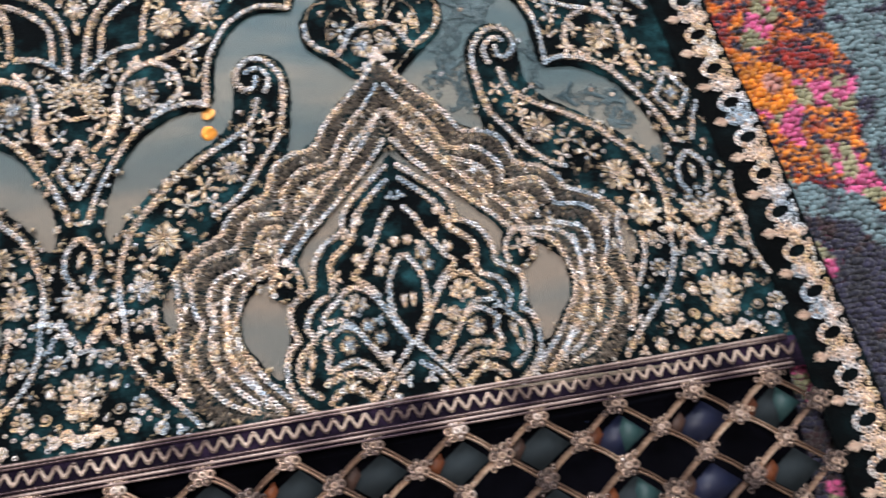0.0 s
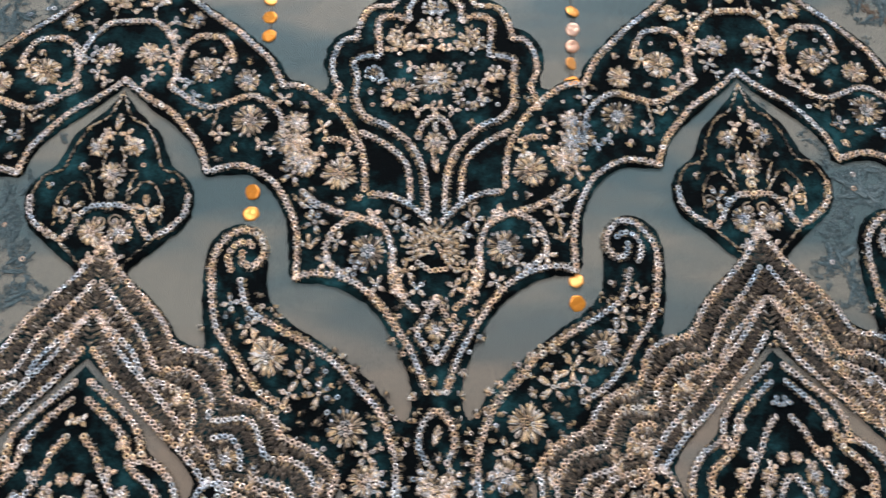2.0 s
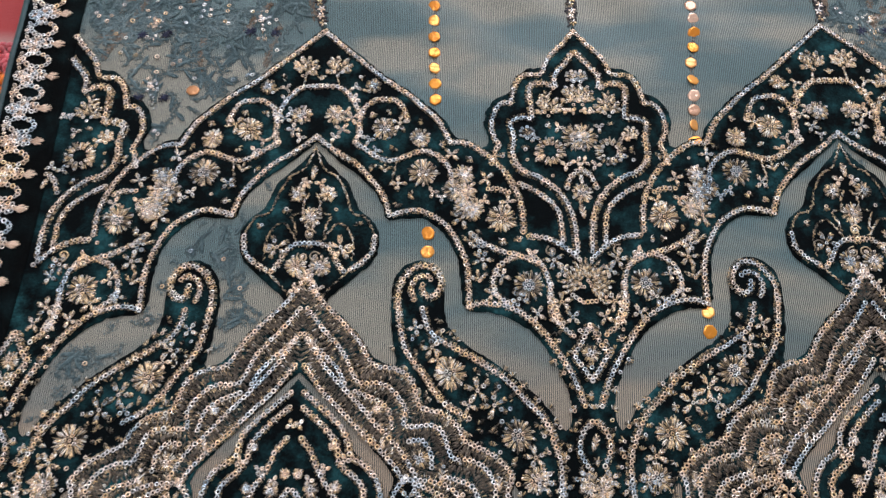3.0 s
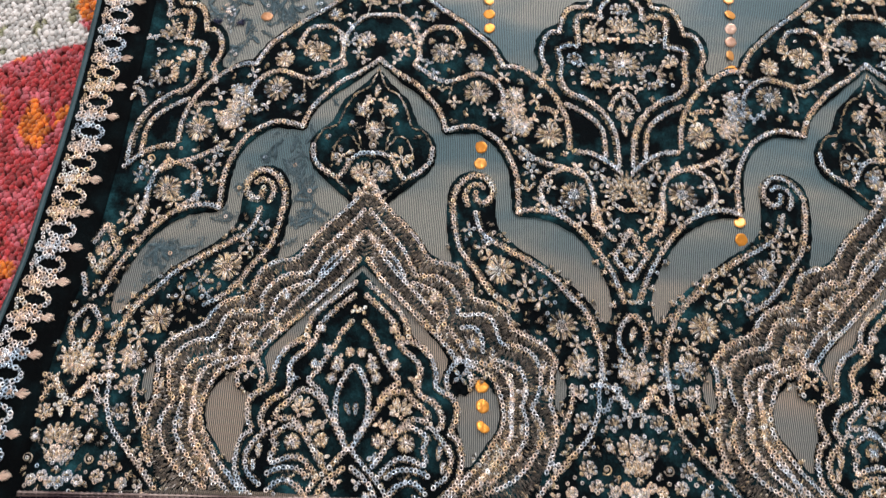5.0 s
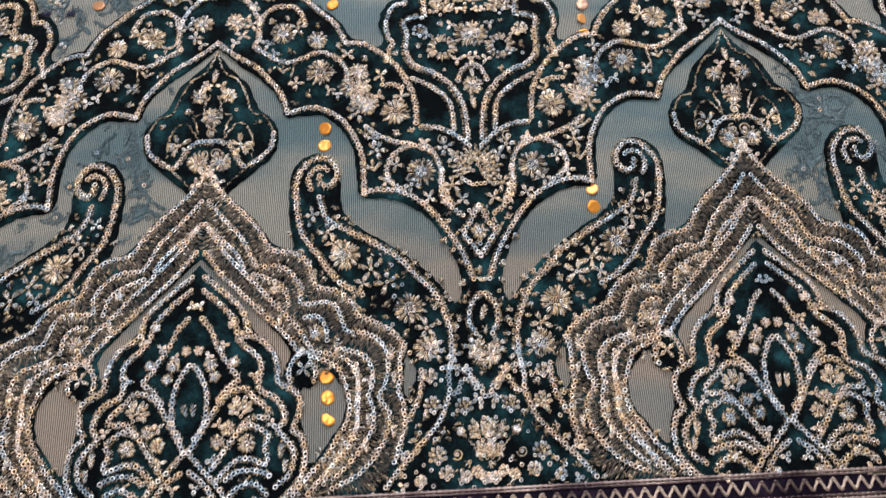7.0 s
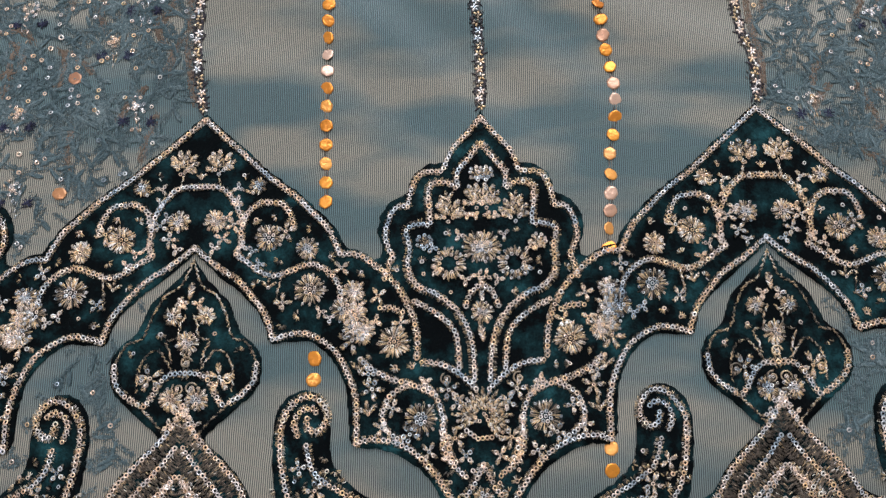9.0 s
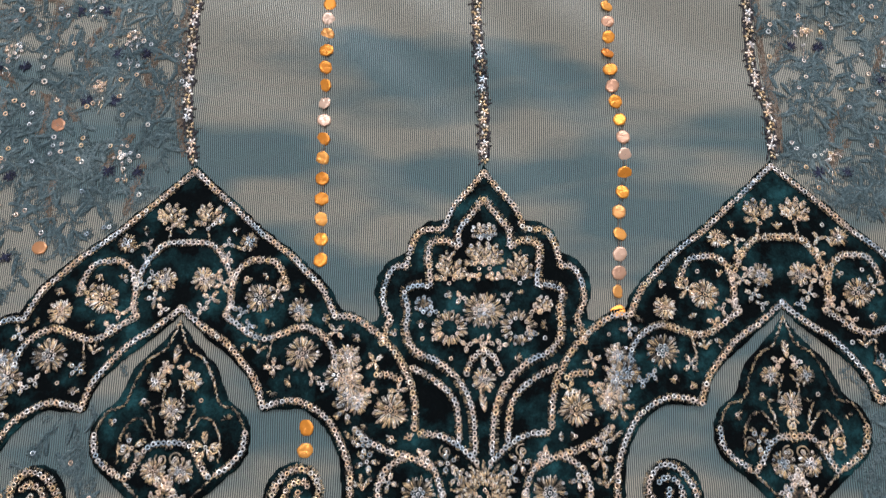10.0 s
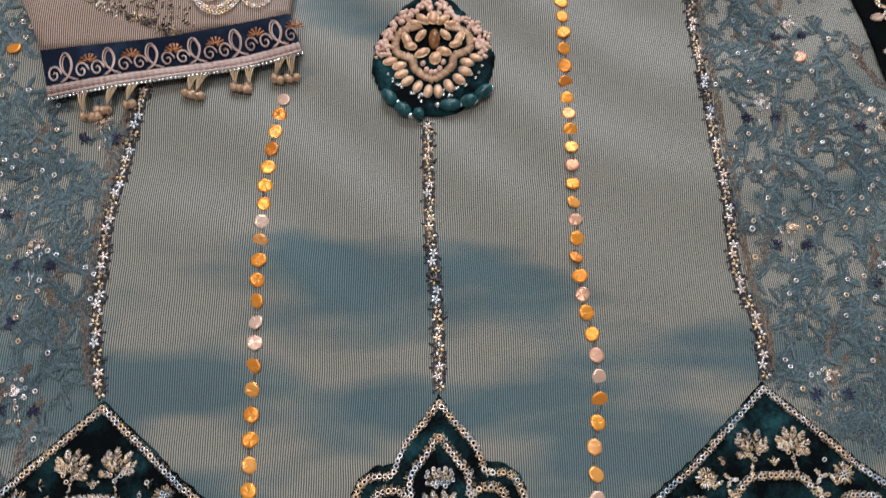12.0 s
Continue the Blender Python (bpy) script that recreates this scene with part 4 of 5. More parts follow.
def build_lace():
    kinds = [star_mesh(s) for s in range(4)]
    for pts in ([(0, 203), (0, 233), (-3, 270), (-4, 303), (-4, 326)], [(-142, 204), (-147, 237), (-147, 278), (-144, 305), (-139, 337), (-128, 395)], [(142, 204), (142, 225), (137, 245), (136, 273), (134, 316), (132, 356), (131, 398)]):
        xy, h = smooth_line(np.array(pts, float) * MM, 4.3 * MM)
        base = Pile()
        for i in range(len(xy) * 5):
            k = rng.integers(len(xy))
            stitch(base, xy[k, 0] + rng.uniform(-3.0, 3.0) * MM, xy[k, 1] + rng.uniform(-2.4, 2.4) * MM, rng.uniform(0, 3.1), 3.2 * MM, 0.9 * MM, 0.15 * MM)
        for s in (-1, 1):
            off = np.c_[xy[:, 0] + s * 2.0 * MM, xy[:, 1]]
            cord(base, off[:: max(1, len(off) // 12)], 0.35 * MM, 0.4 * MM, 4, True)
        strip = part("lace_strip", base.mesh("lace_strip", DARKTH), tunic, "narrow lace of little metallic stars")
        fine = Pile()
        for i, (x, y) in enumerate(xy):
            at = lie(np.array([x + 0.5 * MM * (-1) ** i, y, 0.0]))
            part("star", kinds[i % 4], strip, m=pose(*at, 0, 0, rng.uniform(0, 360)))
            for k in range(5):
                stitch(fine, x + rng.normal(0, 1.6) * MM, y + 2.1 * MM + rng.normal(0, 0.7) * MM, rng.uniform(0, 3.1), 1.8 * MM, 0.4 * MM, 0.4 * MM)
        part("lace_thread", fine.mesh("lace_thread", DULL), strip)


# ---------------------------------------------------------------- embroidered side panels
def vine(pile, x, y, a, length, curl):
    n = int(length / (0.8 * MM))
    out = []
    for i in range(n):
        a += curl * (1 + 0.4 * math.sin(i * 0.15)) * 0.8 * MM
        x += 0.8 * MM * math.cos(a)
        y += 0.8 * MM * math.sin(a)
        out.append((x, y, a))
        stitch(pile, x, y, a + rng.choice([-0.7, 0.7]), rng.uniform(1.4, 2.4) * MM, 0.5 * MM, 0.3 * MM)
    return out


def build_sides():
    for s in (-1, 1):
        inner = [(-141, 206), (-147, 237), (-147, 278), (-144, 305), (-139, 337), (-128, 398)] if s < 0 else [(141, 206), (141, 225), (138, 245), (136, 273), (134, 316), (132, 356), (131, 398)]
        top = np.array(inner, float) * MM
        blue, brown, sil, seq = Pile(), Pile(), Pile(), Pile()

        def ok(x, y):
            if not inside_edges(x, y, 4 * MM):
                return False
            xi = np.interp(y, top[:, 1], np.abs(top[:, 0]))
            if abs(x) < xi + 3 * MM:
                return False
            ref = -abs(((x / MM + 140) % 280) - 140)
            top_y = np.interp(ref, [p[0] for p in EDGE], [p[1] for p in EDGE])
            return y / MM > top_y + 3 or (y > -0.03 and not is_velvet(x, y) and is_velvet(x, y - 3 * MM) == is_velvet(x, y + 3 * MM))

        for _ in range(600):
            x, y = s * rng.uniform(0.14, 0.29), rng.uniform(-0.02, 0.12) if _ % 3 == 0 else rng.uniform(0.13, 0.43)
            if not ok(x, y):
                continue
            pts = vine(Pile(), x, y, rng.uniform(0, 6.28), rng.uniform(20, 38) * MM, rng.choice([-1, 1]) * rng.uniform(40, 130))
            wide = rng.uniform(0.6, 1.3)
            for px, py, a in pts:
                if ok(px, py):
                    for _k in range(5):
                        stitch(blue, px + rng.normal(0, wide) * MM, py + rng.normal(0, wide) * MM, rng.uniform(0, 3.14), rng.uniform(1.0, 2.0) * MM, 0.32 * MM, 0.05 * MM)
            for px, py, a in pts[6::13]:
                b = a + rng.choice((-0.9, 0.9))
                L = rng.uniform(6, 10) * MM
                if ok(px + L * math.cos(b), py + L * math.sin(b)) and ok(px, py):
                    thread_leaf(blue, px, py, b, L, rng.uniform(2.0, 3.2) * MM, 0.05 * MM)
            ex, ey, _a = pts[-1]
            if ok(ex, ey):
                for k in range(34):
                    b = 2 * math.pi * k / 34
                    d = rng.uniform(1.2, 3.6) * MM
                    stitch(blue, ex + d * math.cos(b), ey + d * math.sin(b), b, 1.8 * MM, 0.36 * MM, 0.1 * MM)
                if rng.uniform() < 0.5:
                    ring(seq, ex, ey, 1.0 * MM, 1.0)
        for _ in range(46):
            x, y = s * rng.uniform(0.145, 0.28), rng.uniform(0.14, 0.43)
            if not ok(x, y):
                continue
            a = rng.normal(math.pi / 2, 0.5)
            for px, py, b in vine(Pile(), x, y, a, rng.uniform(12, 28) * MM, rng.normal(0, 25)):
                for _k in range(4):
                    qx, qy = px + rng.normal(0, 1.1) * MM, py + rng.normal(0, 1.1) * MM
                    if ok(qx, qy):
                        stitch(brown, qx, qy, b + rng.normal(0, 0.3), 2.4 * MM, 0.4 * MM, 0.02 * MM)
        for k in range(len(top) - 1):
            for _k in range(160):
                f = rng.uniform()
                px, py = top[k] + (top[k + 1] - top[k]) * f
                stitch(brown, px + s * rng.uniform(3.5, 7.0) * MM, py, math.pi / 2 + rng.normal(0, 0.3), 2.6 * MM, 0.4 * MM, 0.02 * MM)
        spots = [(-236, 258), (-175, 203), (-235, 200), (-177, 265), (-156, 326), (-215, 325), (-200, 290), (-232, 160), (-190, 240)] if s < 0 else [(159, 334), (165, 269), (171, 200), (214, 328), (208, 250), (180, 380), (235, 180), (215, 190)]
        for x, y in spots:
            cl = Pile()
            dk = Pile()
            for k in range(20):
                a = rng.uniform(0, 6.28)
                d = rng.uniform(0, 6) * MM
                ring(cl, x * MM + d * math.cos(a), (y + 3) * MM + d * 0.8 * math.sin(a), 1.1 * MM, rng.uniform(0.5, 0.8))
            for k in range(8):
                stitch(cl, x * MM + rng.normal(0, 1.5) * MM, (y - 6 + rng.normal(0, 4)) * MM, math.pi / 2 + rng.normal(0, 0.4), 2.2 * MM, 0.5 * MM, 0.7 * MM)
            for ex in (-7, 7):
                for k in range(40):
                    a = rng.uniform(0, 6.28)
                    d = rng.uniform(0, 2.6) * MM
                    stitch(dk, (x + ex) * MM + d * math.cos(a), (y - 5) * MM + d * math.sin(a), a, 2.0 * MM, 0.5 * MM, 0.5 * MM)
            ob = part("silver_sprig", cl.mesh("silver_sprig", RING), tunic, "silver sequin sprig with navy buds")
            part("navy_bud", dk.mesh("navy_bud", NAVYTH), ob)
        for _ in range(70):
            x, y = s * rng.uniform(0.145, 0.28), rng.uniform(0.04, 0.43)
            if ok(x, y):
                ring(seq, x, y, 0.9 * MM, rng.uniform(0.9, 1.25))
        part("vine_embroidery", blue.mesh("vine_embroidery", BLUETH), tunic, "dusty blue vine embroidery", kind="stuff")
        part("brown_embroidery", brown.mesh("brown_embroidery", BROWNTH), tunic, "faded brown leaf embroidery", kind="stuff")
        part("side_scatter", seq.mesh("side_scatter", RING), tunic, "pale ring sequins on the side panel", kind="stuff")


DARKTH = island_metal("dark_thread", [(0.0, (0.012, 0.014, 0.022)), (0.6, (0.05, 0.045, 0.06)), (1.0, (0.14, 0.12, 0.12))], 0.5, 0.2, 0.2)
NAVYTH = island_metal("navy_thread", [(0.0, (0.008, 0.010, 0.03)), (1.0, (0.04, 0.05, 0.12))], 0.6, 0.1, 0.2)


# ---------------------------------------------------------------- the borders
def build_side_border(s):
    edge = edge_left if s < 0 else edge_right
    ys = np.arange(-0.215, 0.46, 0.02)
    W = (30 if s < 0 else 24) * MM
    a = [(edge(y) - s * 3 * MM, y) for y in ys]
    b = [(edge(y) + s * W, y) for y in ys[::-1]]
    me = slab("side_border", a + b, 0.6 * MM, 1.7 * MM, BLACKV, 6 * MM)
    strip = part("side_border", me, tunic, "black velvet border with looped sequin chain")
    slope = math.atan2(edge(0.1) - edge(0.0), 0.1)
    pitch = 19.5 * MM
    wide = 1.08 if s < 0 else 0.9
    y = -0.212
    while y < 0.45:
        c = edge(y) + s * 15.0 * wide * MM
        sq = Pile()
        for k in range(15):
            q = 2 * math.pi * k / 15
            ring(sq, c + s * (0.5 + 6.6 * math.cos(q)) * wide * MM, y + (4.0 * math.sin(q) + 0.8 * math.cos(q)) * MM, 2.4 * MM, rng.uniform(1.1, 1.35))
        for k in range(5):
            ring(sq, c + s * (9.5 - 0.5 * abs(k - 2)) * wide * MM, y + (k - 2) * 2.3 * MM, 2.2 * MM, 0.9)
        part("loop_motif", sq.mesh("loop_motif", RING), strip)
        y2 = y + pitch / 2
        c = edge(y2) + s * 15.0 * wide * MM
        sq, th = Pile(), Pile()
        for ox, oy, r in ((-3.2, 0.6, 2.5), (2.2, 2.4, 2.3), (3.0, -2.4, 2.4), (7.2, 0.3, 2.2)):
            n = 7
            for k in range(n):
                q = 2 * math.pi * k / n + ox
                ring(sq, c + s * (ox + r * math.cos(q)) * wide * MM, y2 + (oy + r * math.sin(q)) * MM, 2.4 * MM, rng.uniform(1.0, 1.25))
            for k in range(9):
                q = rng.uniform(0, 6.28)
                stitch(th, c + s * ox * wide * MM + 1.0 * MM * math.cos(q), y2 + oy * MM + 1.0 * MM * math.sin(q), q, 1.8 * MM, 0.55 * MM, 2.0 * MM)
        for k in range(17):
            q = (math.pi if s > 0 else 0.0) + (k - 8) * 0.07
            L = 8.0 - 0.45 * abs(k - 8)
            stitch(th, c - s * 5.6 * wide * MM + L * 0.5 * MM * math.cos(q), y2 + L * 0.5 * MM * math.sin(q), q, L * MM, 0.6 * MM, 2.0 * MM)
        part("rosette_motif", sq.mesh("rosette_motif", RING), strip)
        part("leaf_stitch", th.mesh("leaf_stitch", BLUSHTH), strip)
        y += pitch
    if s < 0:
        pile = Pile()
        cord(pile, [(edge(y) + s * (W + 1.2 * MM), y) for y in ys], 2.0 * MM, 0.6 * MM, 8)
        part("piping", pile.mesh("piping", PIPING), strip)
    else:
        pile = Pile()
        cord(pile, [(edge(y) + s * (W + 0.4 * MM), y) for y in ys], 0.8 * MM, 1.0 * MM, 6)
        part("piping", pile.mesh("piping", BLACKV), strip)


HEMCORD = island_metal("hem_cord", [(0.0, (0.06, 0.04, 0.05)), (0.5, (0.19, 0.135, 0.13)), (1.0, (0.46, 0.36, 0.33))], 0.26, 0.8, 0.7)
ZIGTH = island_metal("zigzag_thread", [(0.0, (0.05, 0.035, 0.04)), (0.5, (0.24, 0.175, 0.15)), (1.0, (0.60, 0.48, 0.40))], 0.28, 0.75, 0.9)
PIPING = plain("teal_satin_piping", (0.020, 0.055, 0.066), 0.45, 0.0, 80.0, 0.3)
BLUSHTH = island_metal("blush_gold_thread", [(0.0, (0.40, 0.28, 0.22)), (0.5, (0.78, 0.58, 0.46)), (1.0, (0.94, 0.80, 0.68))], 0.28, 0.5, 0.3)


def build_hem():
    x0, x1 = edge_left(-0.12) + 2 * MM, edge_right(-0.12) - 1 * MM
    top, bot = -0.1125, -0.1262
    me = slab("hem_ribbon", [(x0, top), (x0, bot)] + [(x, bot) for x in np.arange(x0 + 0.02, x1 - 0.005, 0.02)] + [(x1, bot), (x1, top)] + [(x, top) for x in np.arange(x1 - 0.02, x0 + 0.005, -0.02)], 0.6 * MM, 1.6 * MM, PLUM, 5 * MM)
    ribbon = part("hem_ribbon", me, tunic, "plum ribbon with gold zigzag and cords")
    p = Pile()
    xs = np.arange(x0, x1, 0.015)
    for y, r in ((-0.1120, 0.75), (-0.1134, 0.6), (-0.1225, 0.75), (-0.1243, 0.75), (-0.1262, 0.6)):
        cord(p, [(x, y * 1.0) for x in xs], r * MM, 1.9 * MM, 5, True)
    part("edge_cord", p.mesh("edge_cord", HEMCORD), ribbon)
    zig = Pile()
    x, i = x0 + 2 * MM, 0
    pts = []
    while x < x1 - 2 * MM:
        pts.append((x, -0.1204 if i % 2 else -0.1160))
        x += 3.3 * MM
        i += 1
    for o, r in ((-0.3, 0.45), (0.4, 0.55), (1.0, 0.4)):
        cord(zig, [(px, py + o * MM) for px, py in pts], r * MM, 1.9 * MM, 5, True)
    for px, py in pts:
        stitch(zig, px, py + 0.4 * MM, rng.normal(0, 0.3), 2.2 * MM, 1.0 * MM, 2.0 * MM)
    part("zigzag", zig.mesh("zigzag", ZIGTH), ribbon)


def net_flower_mesh(seed):
    p = Pile()
    for i in range(6):
        a = 2 * math.pi * i / 6 + 0.26
        v, f = torus(1.35 * MM, 0.55 * MM, 8, 4)
        p.add(v + (2.9 * MM * math.cos(a), 2.9 * MM * math.sin(a), 1.7 * MM), f)
        v, f = ball(0.75 * MM, 1, 1, 0.9, 6, 4)
        p.add(v + (2.9 * MM * math.cos(a), 2.9 * MM * math.sin(a), 1.9 * MM), f)
    for a in (0.0, math.pi):
        v, f = torus(0.9 * MM, 0.42 * MM, 8, 4)
        p.add(v + (5.6 * MM * math.cos(a), 5.6 * MM * math.sin(a), 1.5 * MM), f)
    v, f = torus(0.95 * MM, 0.5 * MM, 8, 4)
    p.add(v + (0, 0, 2.1 * MM), f)
    return p.mesh("net_flower", NETF, False)


NETF = island_metal("net_sequin", [(0.0, (0.10, 0.075, 0.07)), (0.4, (0.34, 0.25, 0.21)), (0.7, (0.58, 0.42, 0.32)), (1.0, (0.86, 0.76, 0.72))], 0.16, 0.75, 0.6)


def build_net():
    # near-black sheet added beneath the lattice so its openings come out black
    root = part("net_hem", slab("net_backing", [(-0.30, -0.1265), (-0.30, -0.215), (0.30, -0.215), (0.305, -0.1265)], -6.0 * MM, -5.2 * MM, LACK, 12 * MM), tunic, "open lattice net hem with cord flowers over a near-black backing sheet")
    kinds = [net_flower_mesh(0), net_flower_mesh(1)]
    px, py, rows = 35.0, 13.0, 7
    for r in range(rows):
        for c in range(-10, 10):
            X, Y = 12 + c * px + (r % 2) * px / 2, -128.5 - r * py
            if not inside_edges(X * MM, Y * MM, 1 * MM):
                continue
            at = lie(np.array([X * MM, Y * MM, 0.0]))
            part("net_flower", kinds[(r + c) % 2], root, m=pose(*at, 0, 0, rng.uniform(0, 60)) @ Matrix.Scale(rng.uniform(0.95, 1.2), 4))
            for d in (-1, 1):
                X2, Y2 = X + d * px / 2, Y - py
                if r < rows - 1 and inside_edges(X2 * MM, Y2 * MM, -8 * MM):
                    p = Pile()
                    sag = rng.normal(0, 0.5)
                    for o in (-0.75, 0.75):
                        cord(p, [((X + o * 0.5) * MM, (Y + o) * MM), ((X + X2) / 2 * MM + sag * MM, (Y + Y2) / 2 * MM + (o + 0.6) * MM), ((X2 + o * 0.5) * MM, (Y2 + o) * MM)], 0.62 * MM, 0.9 * MM, 4, True)
                    part("net_strand", p.mesh("net_strand", BRONZE), root)
            if r % 2 == 0 and r < rows - 1:
                cx, cy = X + rng.normal(1, 0.8), Y - py + rng.normal(-0.5, 0.6)
                if inside_edges(cx * MM, cy * MM, 10 * MM):
                    w, h = 12.5, 9.0
                    quad = np.array([(cx - w, cy - 1), (cx - 2, cy - h), (cx + w, cy), (cx + 2, cy + h)])
                    me = slab("gauze_patch", quad * MM, -2.6 * MM, -2.2 * MM, GREY if rng.uniform() < 0.72 else INKFOLD, 20 * MM)
                    part("gauze_patch", me, root, "dark gauze glimpsed through the net")
                    if rng.uniform() < 0.55:
                        fold = np.array([(cx + 1, cy - h + 2), (cx + w - 1, cy), (cx + 3, cy + h - 1), (cx + 0.5, cy + 3)])
                        part("teal_fold", slab("teal_fold", fold * MM, -2.1 * MM, -1.7 * MM, TEALFOLD, 20 * MM), root, "teal silk fold glimpsed through the net")
                    tab = np.array([(cx - w - 2, cy + 1), (cx - w + 1, cy - 5), (cx - w + 5.5, cy + 2), (cx - w + 4, cy + 6)])
                    me = slab("silk_scrap", tab * MM, -2.0 * MM, -1.6 * MM, (SCRAP, SCRAP2)[c % 2], 20 * MM)
                    part("silk_scrap", me, root, "rust silk glimpsed through the net")


TEALFOLD = plain("teal_silk", (0.020, 0.058, 0.060), 0.5, 0.0, 30.0, 0.2)
INKFOLD = plain("ink_silk", (0.006, 0.010, 0.036), 0.5, 0.0, 30.0, 0.5)
SCRAP = plain("rust_silk", (0.13, 0.035, 0.010), 0.5, 0.0, 90.0, 0.6)
SCRAP2 = plain("brown_silk", (0.05, 0.025, 0.018), 0.5, 0.0, 90.0, 0.6)
BRONZE = island_metal("bronze_cord", [(0.0, (0.13, 0.08, 0.06)), (0.5, (0.36, 0.235, 0.165)), (1.0, (0.66, 0.50, 0.39))], 0.24, 0.8, 0.5)
LACK = plain("black_backing", (0.0016, 0.0016, 0.0030), 1.0, 0.0, 40.0, 0.7, 0.05)


# ---------------------------------------------------------------- neck ornament
def build_ornament():
    cx, cy = -1.5, 362.0
    loop = [((cx + 30 * math.cos(a) * (1 - 0.12 * max(0.0, math.sin(a)))), cy + (30 if math.sin(a) > 0 else 31) * math.sin(a) + (6 * max(0, math.sin(a)) ** 6)) for a in np.linspace(0, 2 * math.pi, 40, endpoint=False)]
    me = slab("neck_ornament", rough_loop(np.array(loop) * MM, 0.4 * MM), 0.2 * MM, 1.6 * MM, VELVET, 5 * MM)
    root = part("neck_ornament", me, tunic, "teal velvet patch with blush pearls, gold petals and teal beads")

    def bead(name, x, y, r, sx, sy, sz, turn, mat, z=2.4, label=""):
        p = Pile()
        v, f = ball(r * MM, sx, sy, sz, 10, 6)
        p.add(turned(v, turn) + ((cx + x) * MM, (cy + y) * MM, z * MM), f)
        ob = part(name, p.mesh(name, mat), root, label)
        if name == "petal":
            rim = Pile()
            v, f = torus(r * 1.02 * MM, 0.42 * MM, 12, 4)
            rim.add(turned(v * (sx, sy, 1.0), turn) + ((cx + x) * MM, (cy + y) * MM, (z - 0.2) * MM), f)
            part("rim", rim.mesh("rim", ZARI), root)
        return ob

    frame_pts = [(0, -11.5), (-8.5, -6), (-10.5, 0), (-17, 3), (-18.5, 8), (-16, 14), (-6, 17)]
    for s in (1, -1):
        p = Pile()
        xy, h = smooth_line(np.array([(cx + s * x, cy + y) for x, y in frame_pts]) * MM, 0.42 * MM)
        for (x, y), a in zip(xy, h):
            stitch(p, x, y, a + math.pi / 2 + 0.35, 4.4 * MM, 0.7 * MM, 2.2 * MM)
        part("braid", p.mesh("braid", PEACHTH), root)
        for x, y in ((-24, 3), (-25, 8), (-23, 13), (-19, 17.5), (-13.5, 21), (-8, 25), (-3, 28.5)):
            for q in range(11):
                bead("pearl", s * x + rng.normal(0, 1.6), y + rng.normal(0, 1.6), rng.uniform(0.9, 1.7), 1.15, 0.8, 0.8, rng.uniform(0, 3), PEARL, rng.uniform(1.8, 3.2))
        for x, y, t in ((-21, -1, 0.3), (-16.5, -3.5, 0.35), (-15.5, -8, 0.5), (-12.5, -12, 0.75), (-7.5, -15, 1.1), (-2.4, -17.5, 1.45)):
            bead("petal", s * x, y, 2.3, 1.4, 0.85, 0.6, t if s > 0 else math.pi - t, PEACH)
        bead("petal", s * -6, 11.5, 2.4, 1.3, 0.75, 0.7, s * 0.9, PEACH, 2.8)
        bead("petal", s * -13, 10, 2.8, 1.4, 0.7, 0.7, s * -1.1, PEACH, 2.6)
        bead("petal", s * -11, 6.5, 2.2, 1.3, 0.8, 0.7, s * -0.3, PEACH, 2.6)
        bead("petal", s * -5.3, 2.5, 2.6, 1.35, 0.75, 0.8, s * 0.35, PEACH, 2.8)
        bead("petal", s * -5, 20, 2.8, 1.3, 0.7, 0.7, s * -0.7, PEACH, 3.0)
        bead("petal", s * -9, 18, 2.4, 1.3, 0.6, 0.7, s * -0.2, PEACH, 2.8)
        for x, y in ((-5, -3), (-3.2, -6.2), (-0.9, -7.8)):
            bead("pearl", s * x, y, 1.4, 1, 1, 0.9, 0, PEARL, 2.8)
        for k in range(14):
            u = rng.uniform(0.2, 1.0)
            bead("seed_bead", s * 24 * u, -21 + 15 * u * u + rng.normal(0, 1.2), 0.9, 1, 1, 1, 0, SILVER, 2.0)
    bead("crystal", 0.6, 9.0, 4.6, 0.66, 1.2, 0.6, 0, AMBER, 3.0, "faceted amber brown crystal")
    bead("petal", 1, -0.8, 2.6, 1, 1.1, 0.8, 0, PEACH, 3.0)
    bead("petal", 0, 21, 3.0, 0.9, 1.2, 0.8, 0, PEACH, 3.0)
    for x, y, t, L in ((-21, -25, -0.9, 6.5), (-14.5, -31.5, -0.7, 6.0), (-7, -34, 0.3, 3.5), (8, -29, 0.08, 7.0), (17, -27, 0.25, 5.5), (24, -23, 0.5, 6.0)):
        bead("tube_bead", x, y + 3.0, 3.9, L / 3.9 * 0.85, 0.85, 0.85, t, TEALBEAD, 3.6, "glossy teal glass bead")
    for x, y in ((-17, -28), (-11, -35), (2, -29), (13, -28.5), (20, -27.5), (28, -21.5)):
        bead("spacer_bead", x, y + 3.0, 1.6, 1, 1, 1, 0, SILVER, 3.4)


PEACHTH = island_metal("peach_thread", [(0.0, (0.34, 0.20, 0.12)), (0.5, (0.56, 0.37, 0.24)), (1.0, (0.76, 0.56, 0.42))], 0.4, 0.4, 0.2)


